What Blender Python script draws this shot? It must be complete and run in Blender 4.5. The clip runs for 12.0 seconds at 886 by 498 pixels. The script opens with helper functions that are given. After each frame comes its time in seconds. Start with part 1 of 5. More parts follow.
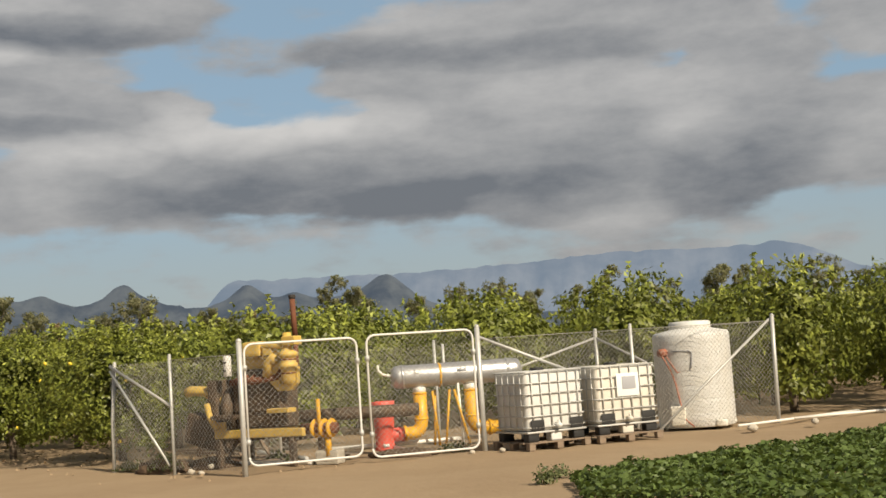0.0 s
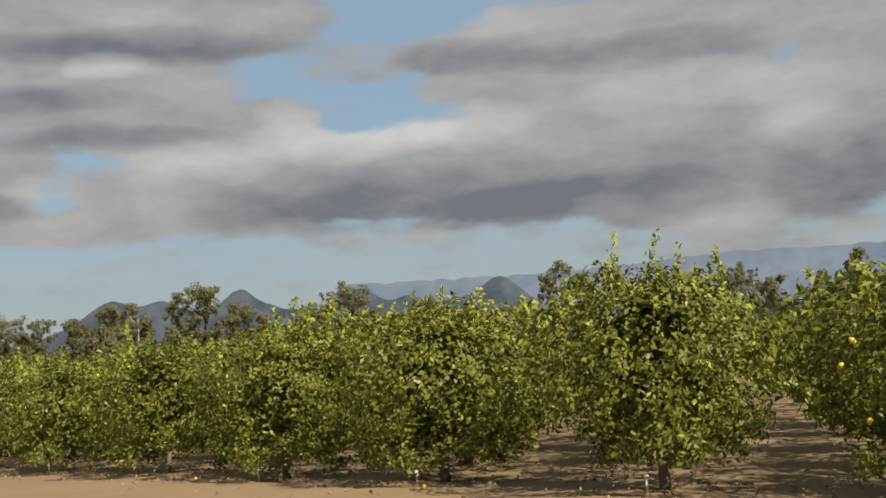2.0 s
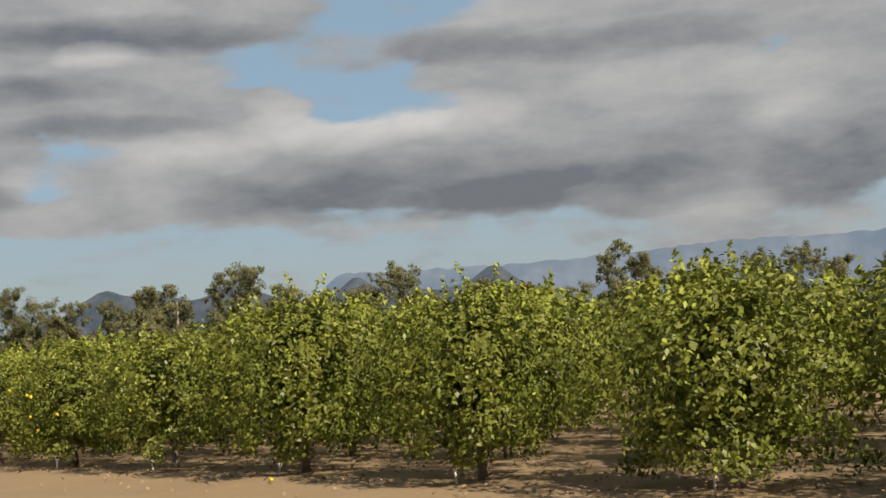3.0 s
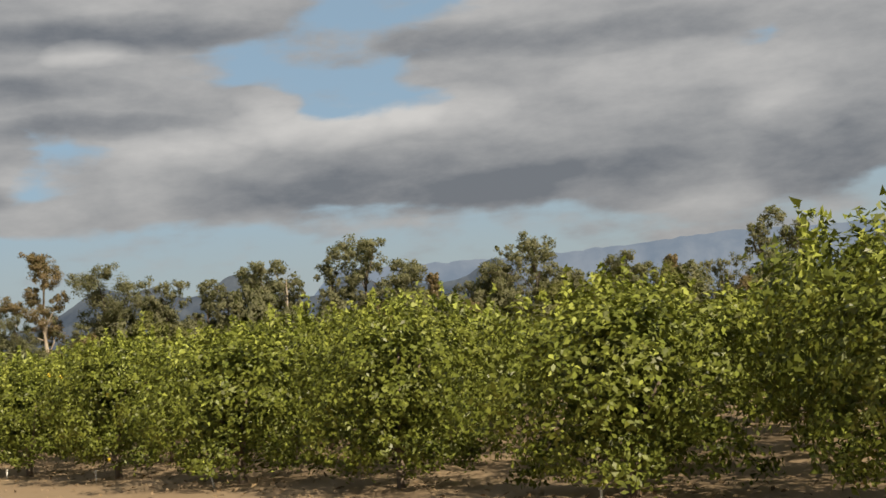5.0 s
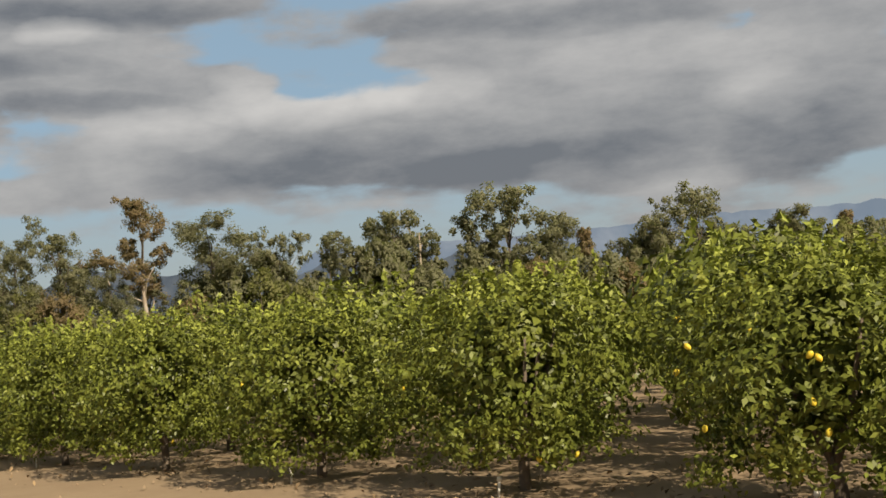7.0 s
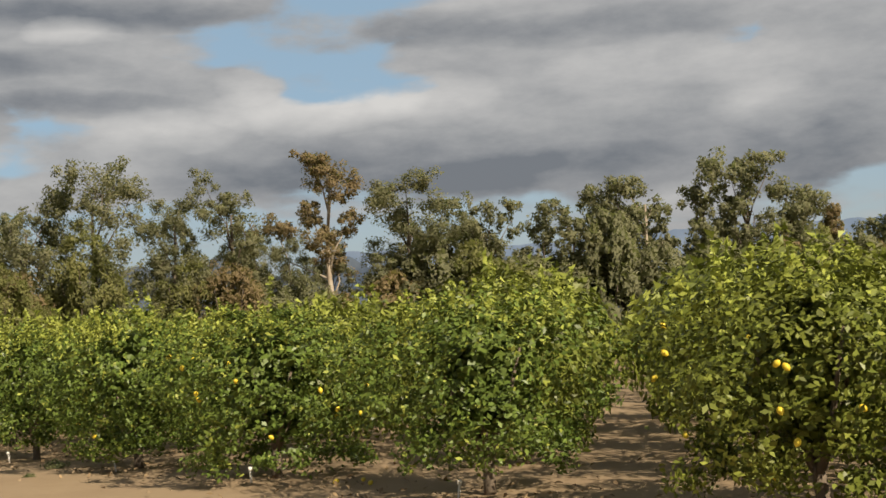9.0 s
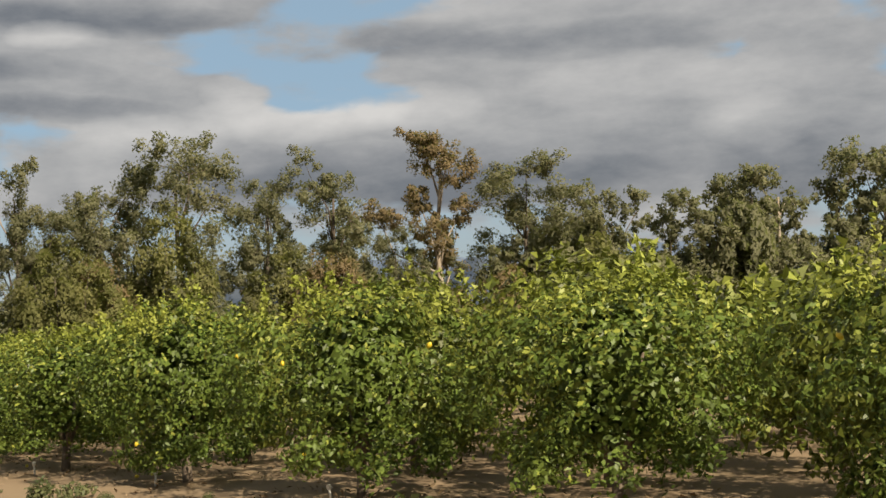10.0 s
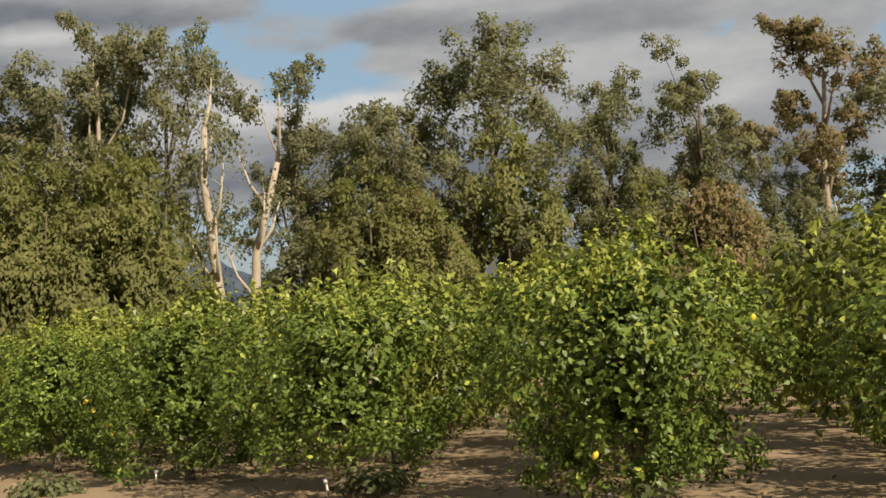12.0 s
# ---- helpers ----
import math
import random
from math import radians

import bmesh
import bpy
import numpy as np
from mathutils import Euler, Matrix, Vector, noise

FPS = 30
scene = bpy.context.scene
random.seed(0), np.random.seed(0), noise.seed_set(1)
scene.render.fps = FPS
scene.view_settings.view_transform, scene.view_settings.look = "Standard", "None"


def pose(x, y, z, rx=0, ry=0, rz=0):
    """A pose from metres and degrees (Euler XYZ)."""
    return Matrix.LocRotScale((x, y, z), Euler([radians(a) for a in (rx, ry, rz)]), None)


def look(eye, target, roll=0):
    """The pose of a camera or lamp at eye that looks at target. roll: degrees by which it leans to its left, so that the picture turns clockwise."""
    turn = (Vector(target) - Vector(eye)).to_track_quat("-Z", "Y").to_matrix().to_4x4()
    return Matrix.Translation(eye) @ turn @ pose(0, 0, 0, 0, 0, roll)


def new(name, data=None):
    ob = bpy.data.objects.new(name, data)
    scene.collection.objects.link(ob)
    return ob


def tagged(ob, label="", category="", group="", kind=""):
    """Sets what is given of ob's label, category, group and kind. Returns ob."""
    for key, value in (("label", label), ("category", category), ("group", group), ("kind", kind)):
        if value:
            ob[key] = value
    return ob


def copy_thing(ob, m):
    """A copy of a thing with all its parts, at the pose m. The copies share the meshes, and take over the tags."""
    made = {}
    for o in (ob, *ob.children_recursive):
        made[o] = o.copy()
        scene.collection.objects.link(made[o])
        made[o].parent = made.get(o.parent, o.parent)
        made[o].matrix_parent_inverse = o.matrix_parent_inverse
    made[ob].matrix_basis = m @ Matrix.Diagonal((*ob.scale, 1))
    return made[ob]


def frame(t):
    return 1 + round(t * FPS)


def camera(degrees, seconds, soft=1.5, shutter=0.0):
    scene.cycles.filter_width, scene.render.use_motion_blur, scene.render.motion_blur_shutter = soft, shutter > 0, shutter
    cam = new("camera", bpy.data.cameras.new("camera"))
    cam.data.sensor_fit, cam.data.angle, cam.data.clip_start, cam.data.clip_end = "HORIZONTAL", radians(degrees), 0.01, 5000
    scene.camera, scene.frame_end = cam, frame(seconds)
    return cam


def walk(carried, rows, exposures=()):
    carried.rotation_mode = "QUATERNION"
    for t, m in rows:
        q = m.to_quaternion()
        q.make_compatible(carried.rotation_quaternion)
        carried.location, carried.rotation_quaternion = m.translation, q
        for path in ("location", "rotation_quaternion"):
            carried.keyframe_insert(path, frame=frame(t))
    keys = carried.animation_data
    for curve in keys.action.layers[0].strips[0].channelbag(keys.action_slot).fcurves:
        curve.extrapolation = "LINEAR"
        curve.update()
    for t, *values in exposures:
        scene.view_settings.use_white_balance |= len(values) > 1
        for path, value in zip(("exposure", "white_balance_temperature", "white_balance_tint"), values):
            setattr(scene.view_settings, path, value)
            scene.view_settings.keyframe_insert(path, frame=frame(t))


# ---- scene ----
cam = camera(39.5, 12.0, soft=1.6)

# s runs along the road in the direction of travel, y away from the road; world x is -s.
# seconds, s, height, heading towards the travel, tilt up, lean
PATH = [
    (0.0, 0.00, 1.469, 44.44, 5.12, 3.95),
    (0.3, 5.67, 1.482, 44.76, 5.14, 4.45),
    (0.5, 9.42, 1.491, 45.36, 5.26, 4.24),
    (1.0, 18.64, 1.532, 46.53, 5.28, 4.09),
    (1.5, 27.81, 1.573, 48.40, 5.17, 4.31),
    (2.0, 37.00, 1.614, 49.38, 5.60, 4.15),
    (2.5, 46.21, 1.635, 49.10, 5.61, 4.69),
    (3.0, 55.41, 1.661, 49.02, 5.09, 4.27),
    (3.5, 64.64, 1.692, 49.86, 5.04, 4.30),
    (5.3, 97.65, 1.850, 48.57, 4.82, 4.99),
    (5.5, 101.35, 1.864, 48.97, 4.93, 4.94),
    (6.0, 110.59, 1.905, 49.93, 4.98, 4.65),
    (6.5, 119.81, 1.907, 48.54, 4.02, 4.99),
    (6.7, 123.48, 1.906, 47.99, 3.90, 4.97),
    (8.3, 153.03, 1.796, 46.87, 3.94, 3.73),
    (8.5, 156.71, 1.794, 48.07, 4.08, 3.52),
    (9.0, 165.95, 1.791, 47.72, 4.23, 3.38),
    (9.5, 175.28, 1.787, 48.07, 4.56, 3.08),
    (10.0, 184.65, 1.783, 46.87, 4.68, 2.60),
    (10.5, 194.21, 1.779, 45.79, 4.56, 2.57),
    (11.0, 203.68, 1.775, 47.07, 4.85, 2.70),
    (11.5, 213.16, 1.771, 46.83, 4.59, 3.60),
    (12.0, 222.52, 1.767, 46.79, 4.12, 4.26),
]
walk(cam, [(t, pose(-s, 0, h, 0, 0, yaw) @ pose(0, 0, 0, 90 + tilt) @ pose(0, 0, 0, 0, 0, -lean))
           for t, s, h, yaw, tilt, lean in PATH], exposures=[(0.0, 0.3), (6.7, 0.3), (9.0, 0.4), (12.0, 0.42)])

# ---- light ----
SUN_WAY = Vector((0.99, -0.12, 0)).normalized()      # horizontally towards the sun
SUN_UP = 36.0
sun = new("sun", bpy.data.lights.new("sun", "SUN"))
sun.data.energy, sun.data.angle, sun.data.color = 5.0, radians(0.6), (1.0, 0.86, 0.66)
sun.matrix_world = look(SUN_WAY * 100 + Vector((0, 0, 100 * math.tan(radians(SUN_UP)))), (0, 0, 0))


class Nodes:
    """A small kit for building a node tree."""

    def __init__(self, tree):
        self.tree = tree
        tree.nodes.clear()

    def add(self, kind, **settings):
        node = self.tree.nodes.new(kind)
        for key, value in settings.items():
            setattr(node, key, value)
        return node

    def link(self, value, socket):
        if isinstance(value, bpy.types.NodeSocket):
            self.tree.links.new(value, socket)
        else:
            socket.default_value = value

    def math(self, op, a, b=0.0, clamp=False):
        node = self.add("ShaderNodeMath", operation=op, use_clamp=clamp)
        self.link(a, node.inputs[0])
        self.link(b, node.inputs[1])
        return node.outputs[0]

    def mix(self, factor, a, b, blend="MIX"):
        node = self.add("ShaderNodeMix", data_type="RGBA", blend_type=blend)
        self.link(factor, node.inputs[0])
        self.link(a if isinstance(a, bpy.types.NodeSocket) else (*a, 1), node.inputs[6])
        self.link(b if isinstance(b, bpy.types.NodeSocket) else (*b, 1), node.inputs[7])
        return node.outputs[2]

    def steps(self, value, low, high, to_low=0.0, to_high=1.0, smooth=True):
        node = self.add("ShaderNodeMapRange", interpolation_type="SMOOTHSTEP" if smooth else "LINEAR")
        self.link(value, node.inputs[0])
        for i, v in enumerate((low, high, to_low, to_high)):
            self.link(v, node.inputs[i + 1])
        return node.outputs[0]

    def noise(self, vector, scale, detail=4.0, rough=0.55, out=0):
        node = self.add("ShaderNodeTexNoise")
        if vector is not None:
            self.link(vector, node.inputs["Vector"])
        node.inputs["Scale"].default_value = scale
        node.inputs["Detail"].default_value = detail
        node.inputs["Roughness"].default_value = rough
        return node.outputs[out]


# ---- sky with broken clouds ----
world = bpy.data.worlds.new("sky")
scene.world = world
world.use_nodes = True
n = Nodes(world.node_tree)
way = n.add("ShaderNodeTexCoord").outputs["Generated"]
split = n.add("ShaderNodeSeparateXYZ")
n.link(way, split.inputs[0])
azim = n.math("MULTIPLY", n.math("ARCTAN2", n.math("MULTIPLY", split.outputs[0], -1.0), split.outputs[1]), 57.2958)
elev = n.math("MULTIPLY", n.math("ARCSINE", split.outputs[2]), 57.2958)
flat = n.add("ShaderNodeCombineXYZ")
n.link(n.math("MULTIPLY", azim, 0.42), flat.inputs[0])
n.link(elev, flat.inputs[1])
warp = n.add("ShaderNodeSeparateXYZ")
n.link(n.noise(flat.outputs[0], 0.33, 4.0, 0.5, out=1), warp.inputs[0])
az = n.math("ADD", azim, n.math("MULTIPLY", n.math("SUBTRACT", warp.outputs[0], 0.5), 4.0))
el = n.math("ADD", elev, n.math("MULTIPLY", n.math("SUBTRACT", warp.outputs[1], 0.5), 1.5))
# each bank of cloud: azimuth, elevation, half width, half height (degrees), thickness
BANKS = [
    (63.6, 16.5, 11.0, 2.0, 1.20), (65.7, 14.1, 8.7, 1.6, 1.00), (62.8, 12.0, 8.9, 1.6, 1.10), (56.6, 12.2, 2.1, 1.1, 0.60), (69.1, 9.7, 2.9, 1.9, 1.00),
    (66.8, 7.5, 5.2, 1.2, 0.70), (57.8, 9.1, 9.4, 2.8, 1.20), (47.0, 9.2, 10.0, 2.8, 1.30), (35.6, 8.8, 11.5, 3.3, 1.30), (38.4, 11.2, 9.4, 2.4, 1.00),
    (39.4, 14.6, 12.1, 2.2, 1.20), (46.2, 12.9, 4.5, 1.4, 0.80), (52.7, 14.6, 3.9, 1.2, 0.38), (29.8, 11.2, 3.4, 4.5, 1.00), (52.0, 6.4, 5.0, 0.7, 0.35),
    (36.4, 5.6, 8.9, 1.4, 0.40), (35.4, 3.6, 10.5, 1.3, 0.50),
    (24.0, 8.6, 7.0, 2.8, 1.2), (21.5, 13.6, 7.0, 2.6, 1.1),
]
# sunlit crowns and shaded bases of the banks, in the same terms: the last number is how much lighter or darker
RELIEF = [
    (64.0, 14.7, 2.6, 0.8, 0.36), (53.2, 10.9, 5.8, 1.2, 0.50), (60.9, 10.1, 4.5, 1.0, 0.28), (66.9, 9.3, 1.8, 0.9, 0.15), (32.3, 9.8, 2.8, 1.6, 0.26),
    (37.1, 11.9, 6.3, 1.3, 0.22), (47.4, 11.0, 3.4, 1.3, 0.28), (45.9, 15.9, 4.5, 0.8, 0.15), (61.8, 16.9, 5.8, 0.7, 0.12), (56.3, 12.1, 1.8, 1.0, 0.22),
    (63.6, 15.5, 9.4, 0.9, -0.36), (67.0, 13.1, 5.8, 0.8, -0.28), (65.8, 11.3, 7.3, 0.6, -0.20), (52.1, 8.0, 11.0, 1.7, -0.36), (42.4, 7.3, 10.0, 1.5,
    -0.30), (39.2, 8.9, 7.6, 1.6, -0.17), (47.6, 14.4, 4.2, 1.1, -0.24), (39.5, 13.9, 7.3, 1.0, -0.26), (68.9, 8.5, 2.6, 0.8, -0.28), (30.4, 7.7, 4.7,
    2.6, -0.34),
]


def swell(a0, e0, wide, tall, depth):
    """A soft-edged mound on the sky's dome."""
    da = n.math("DIVIDE", n.math("SUBTRACT", az, a0), wide)
    de = n.math("DIVIDE", n.math("SUBTRACT", el, e0), tall)
    return n.math("MULTIPLY", n.math("SUBTRACT", 1.0, n.math("ADD", n.math("MULTIPLY", da, da), n.math("MULTIPLY", de, de)), clamp=True), depth)


thick, lift = 0.0, 0.0
for bank in BANKS:
    thick = n.math("ADD", thick, swell(*bank))
for mound in RELIEF:
    lift = n.math("ADD", lift, swell(*mound))
# the rest of the sky, outside the banks: added cloud, out of view
over = n.math("ADD", n.steps(n.math("ABSOLUTE", n.math("SUBTRACT", azim, 45.0)), 24.0, 34.0), n.steps(elev, 16.5, 20.0), clamp=True)
rest = n.steps(n.noise(way, 2.6, 4.0), 0.30, 0.50)
thick = n.math("ADD", thick, n.math("MULTIPLY", n.math("MULTIPLY", rest, over), n.steps(elev, 5.0, 9.0)))
grain = n.noise(flat.outputs[0], 0.75, 8.0, 0.54)
fluff = n.math("ADD", thick, n.math("MULTIPLY", n.math("SUBTRACT", grain, 0.5), 1.25))
cover = n.steps(fluff, -0.02, 0.5)
billow = n.math("MULTIPLY", n.math("SUBTRACT", n.noise(flat.outputs[0], 0.55, 7.0, 0.60), 0.5), 0.76)
tone = n.math("ADD", n.math("ADD", n.math("MULTIPLY", lift, 1.12), billow), 0.44, clamp=True)
# this unseen cloud is darkened to weaken the fill light on the orchard
tone = n.math("MULTIPLY", tone, n.math("SUBTRACT", 1.0, n.math("MULTIPLY", over, 0.8)))
cloud = n.mix(tone, (0.160, 0.168, 0.184), (0.630, 0.608, 0.580))
air = n.add("ShaderNodeTexSky", sky_type="NISHITA", sun_disc=False, sun_elevation=radians(SUN_UP),
            sun_rotation=math.atan2(SUN_WAY.x, SUN_WAY.y), air_density=1.0, dust_density=1.5, ozone_density=1.0)
clear = n.mix(1.0, air.outputs[0], (0.085, 0.085, 0.085), "MULTIPLY")
veil = n.mix(n.steps(elev, 2.0, 12.0, 0.88, 0.66), clear, n.mix(n.steps(elev, 3.0, 10.0), (0.375, 0.435, 0.45), (0.32, 0.455, 0.565)))
sky = n.mix(n.math("MULTIPLY", cover, 0.94), veil, cloud)
ground_side = n.mix(n.steps(elev, -2.0, 0.0), (0.16, 0.13, 0.09), sky)
back = n.add("ShaderNodeBackground")
n.link(ground_side, back.inputs[0])
back.inputs[1].default_value = 0.82
n.link(back.outputs[0], n.add("ShaderNodeOutputWorld").inputs[0])


# ---- materials ----
def material(name, base, rough=0.7, metal=0.0, vary=0.25, scale=6.0, bump=0.3, bump_scale=40.0, second=None, spots=0.0,
             through_light=0.0, island=0.0, spec=0.5, space="Object"):
    """A worn surface: base colour with two scales of stain and a fine relief."""
    m = bpy.data.materials.new(name)
    m.use_nodes = True
    k = Nodes(m.node_tree)
    co = k.add("ShaderNodeTexCoord").outputs["Object"]
    if space == "World":
        co = k.add("ShaderNodeNewGeometry").outputs["Position"]
    coarse = k.noise(co, scale, 5.0, 0.6)
    fine = k.noise(co, scale * 9, 3.0, 0.6)
    value = k.math("ADD", k.math("MULTIPLY", k.math("SUBTRACT", coarse, 0.5), 2 * vary),
                   k.math("MULTIPLY", k.math("SUBTRACT", fine, 0.5), vary))
    rnd = k.add("ShaderNodeObjectInfo").outputs["Random"]
    value = k.math("ADD", value, k.math("MULTIPLY", k.math("SUBTRACT", rnd, 0.5), vary * 0.5))
    if island:
        isl = k.add("ShaderNodeNewGeometry").outputs["Random Per Island"]
        value = k.math("ADD", value, k.math("MULTIPLY", k.math("SUBTRACT", isl, 0.5), 2 * island))
    colour = base
    if second:
        at = k.steps(coarse, 0.5 - 0.2, 0.5 + 0.25 - spots)
        colour = k.mix(at, base, second)
    bright = k.add("ShaderNodeHueSaturation")
    k.link(colour if isinstance(colour, bpy.types.NodeSocket) else (*colour, 1), bright.inputs["Color"])
    k.link(k.math("ADD", 1.0, value), bright.inputs["Value"])
    bsdf = k.add("ShaderNodeBsdfPrincipled")
    k.link(bright.outputs[0], bsdf.inputs["Base Color"])
    bsdf.inputs["Metallic"].default_value = metal
    bsdf.inputs["Specular IOR Level"].default_value = spec
    k.link(k.steps(coarse, 0.2, 0.8, max(rough - 0.12, 0.05), min(rough + 0.12, 1.0)), bsdf.inputs["Roughness"])
    if bump:
        b = k.add("ShaderNodeBump")
        b.inputs["Strength"].default_value = bump
        b.inputs["Distance"].default_value = 0.02
        k.link(k.noise(co, bump_scale, 4.0, 0.65), b.inputs["Height"])
        k.link(b.outputs[0], bsdf.inputs["Normal"])
    top = bsdf.outputs[0]
    if through_light:
        glow = k.add("ShaderNodeBsdfTranslucent")
        k.link(k.mix(0.5, bright.outputs[0], (0.20, 0.26, 0.03)), glow.inputs[0])
        mixer = k.add("ShaderNodeMixShader")
        mixer.inputs[0].default_value = through_light
        k.link(top, mixer.inputs[1])
        k.link(glow.outputs[0], mixer.inputs[2])
        top = mixer.outputs[0]
    k.link(top, k.add("ShaderNodeOutputMaterial").inputs[0])
    return m


SOIL = material("sandy_soil", (0.345, 0.258, 0.165), 0.95, vary=0.16, scale=0.55, bump=0.8, bump_scale=9.0,
                second=(0.275, 0.202, 0.128), spec=0.15, space="World")
LEAF = material("citrus_leaf", (0.118, 0.146, 0.025), 0.45, vary=0.14, scale=1.2, bump=0.0, second=(0.168, 0.184, 0.03),
                through_light=0.12, island=0.42, spec=0.3)
YOUNG = material("young_citrus_leaf", (0.285, 0.335, 0.058), 0.5, vary=0.12, scale=1.5, bump=0.0, second=(0.36, 0.39, 0.08),
                 through_light=0.22, island=0.25, spec=0.3)
GREEN = material("vigorous_citrus_leaf", (0.096, 0.146, 0.028), 0.45, vary=0.14, scale=1.2, bump=0.0, second=(0.138, 0.184, 0.034),
                 through_light=0.14, island=0.38, spec=0.3)
BARK = material("citrus_bark", (0.16, 0.125, 0.09), 0.9, vary=0.3, scale=9, bump=0.6, bump_scale=60)
LEMON = material("lemon_peel", (0.76, 0.58, 0.045), 0.4, vary=0.1, scale=20, bump=0.15, bump_scale=300)
EUC_LEAF = material("eucalyptus_leaf", (0.232, 0.236, 0.138), 0.7, vary=0.28, scale=0.3, bump=0.0, second=(0.282, 0.272, 0.162),
                    through_light=0.5, island=0.1, spec=0.12)
EUC_WARM = material("drying_eucalyptus_leaf", (0.285, 0.225, 0.128), 0.7, vary=0.25, scale=0.35, bump=0.0, second=(0.33, 0.242, 0.142),
                    through_light=0.5, island=0.1, spec=0.12)
EUC_GREEN = material("olive_shrub_leaf", (0.212, 0.222, 0.088), 0.7, vary=0.25, scale=0.35, bump=0.0, second=(0.270, 0.256, 0.106),
                     through_light=0.5, island=0.1, spec=0.12)
EUC_PALE = material("bare_pale_bark", (0.46, 0.41, 0.33), 0.8, vary=0.18, scale=0.8, bump=0.2, second=(0.34, 0.28, 0.21))
EUC_LIMB = material("grey_eucalyptus_bark", (0.13, 0.105, 0.08), 0.9, vary=0.25, scale=0.8, bump=0.3, second=(0.09, 0.07, 0.05))
EUC_BARK = material("pale_eucalyptus_bark", (0.44, 0.38, 0.30), 0.85, vary=0.2, scale=0.7, bump=0.3, second=(0.27, 0.21, 0.15))


# ---- small mesh kit ----
def place(s, y, z=0.0, turn=0.0, size=1.0, tall=1.0):
    return pose(-s, y, z, 0, 0, turn) @ Matrix.Diagonal((size, size, size * tall, 1))


def part(name, bm, mat, parent=None, label="", smooth=True):
    me = bpy.data.meshes.new(name)
    if smooth:
        for f in bm.faces:
            f.smooth = True
    bm.to_mesh(me)
    bm.free()
    me.materials.append(mat)
    ob = new(name, me)
    ob.parent = parent
    return tagged(ob, label)


def shared(name, me, parent, m=None, label=""):
    ob = new(name, me)
    ob.parent = parent
    if m is not None:
        ob.matrix_basis = m
    return tagged(ob, label)


def sheet(name, quads, mats, parent=None, index=None, bend=None, share=0.5):
    """One mesh of loose faces (count, corners, 3); bend turns their shading towards the mass they belong to."""
    count, corners = quads.shape[:2]
    total = count * corners
    me = bpy.data.meshes.new(name)
    me.vertices.add(total)
    me.vertices.foreach_set("co", np.ascontiguousarray(quads, dtype=np.float32).ravel())
    me.loops.add(total)
    me.loops.foreach_set("vertex_index", np.arange(total, dtype=np.int32))
    me.polygons.add(count)
    me.polygons.foreach_set("loop_start", np.arange(0, total, corners, dtype=np.int32))
    if index is not None:
        me.polygons.foreach_set("material_index", np.asarray(index, dtype=np.int32))
    me.update(calc_edges=True)
    if bend is not None:
        flat = np.cross(quads[:, 1] - quads[:, 0], quads[:, 2] - quads[:, 0])
        me.shade_smooth()
        me.normals_split_custom_set(np.repeat(unit(unit(flat) * (1 - share) + unit(bend) * share), corners, axis=0).tolist())
    for m in mats:
        me.materials.append(m)
    ob = new(name, me)
    ob.parent = parent
    return ob


def rod(bm, a, b, r0, r1=None, sides=8, caps=True):
    a, b = Vector(a), Vector(b)
    d = b - a
    m = Matrix.Translation((a + b) / 2) @ d.to_track_quat("Z", "Y").to_matrix().to_4x4()
    bmesh.ops.create_cone(bm, cap_ends=caps, segments=sides, radius1=r0, radius2=r0 if r1 is None else r1, depth=d.length, matrix=m)


def pipe(bm, points, r, sides=8, r_end=None):
    """A bent tube through the points."""
    points = [Vector(q) for q in points]
    rings, count = [], len(points)
    side = None
    for i, q in enumerate(points):
        d = (points[min(i + 1, count - 1)] - points[max(i - 1, 0)]).normalized()
        if side is None:
            side = d.orthogonal().normalized()
        side = (side - d * side.dot(d)).normalized()
        other = d.cross(side)
        rr = r if r_end is None else r + (r_end - r) * i / (count - 1)
        rings.append([bm.verts.new(q + (side * math.cos(w) + other * math.sin(w)) * rr)
                      for w in (2 * math.pi * k / sides for k in range(sides))])
    for a, b in zip(rings, rings[1:]):
        for k in range(sides):
            bm.faces.new((a[k], a[(k + 1) % sides], b[(k + 1) % sides], b[k]))
    bm.faces.new(rings[0][::-1])
    bm.faces.new(rings[-1])


def block(bm, centre, size, turn=0.0, bevel=0.0, tilt=(0, 0)):
    m = pose(*centre, tilt[0], tilt[1], turn) @ Matrix.Diagonal((*size, 1))
    made = bmesh.ops.create_cube(bm, size=1.0, matrix=m)
    if bevel:
        edges = {e for v in made["verts"] for e in v.link_edges}
        bmesh.ops.bevel(bm, geom=list(edges), offset=bevel, segments=2, affect="EDGES", profile=0.6)


def lathe(bm, profile, sides=24, m=Matrix()):
    """A turned body from (radius, height) pairs."""
    rings = []
    for r, z in profile:
        rings.append([bm.verts.new(m @ Vector((r * math.cos(w), r * math.sin(w), z)))
                      for w in (2 * math.pi * k / sides for k in range(sides))])
    for a, b in zip(rings, rings[1:]):
        for k in range(sides):
            bm.faces.new((a[k], a[(k + 1) % sides], b[(k + 1) % sides], b[k]))
    bm.faces.new(rings[0][::-1])
    bm.faces.new(rings[-1])


def unit(v):
    return v / np.maximum(np.linalg.norm(v, axis=-1, keepdims=True), 1e-6)


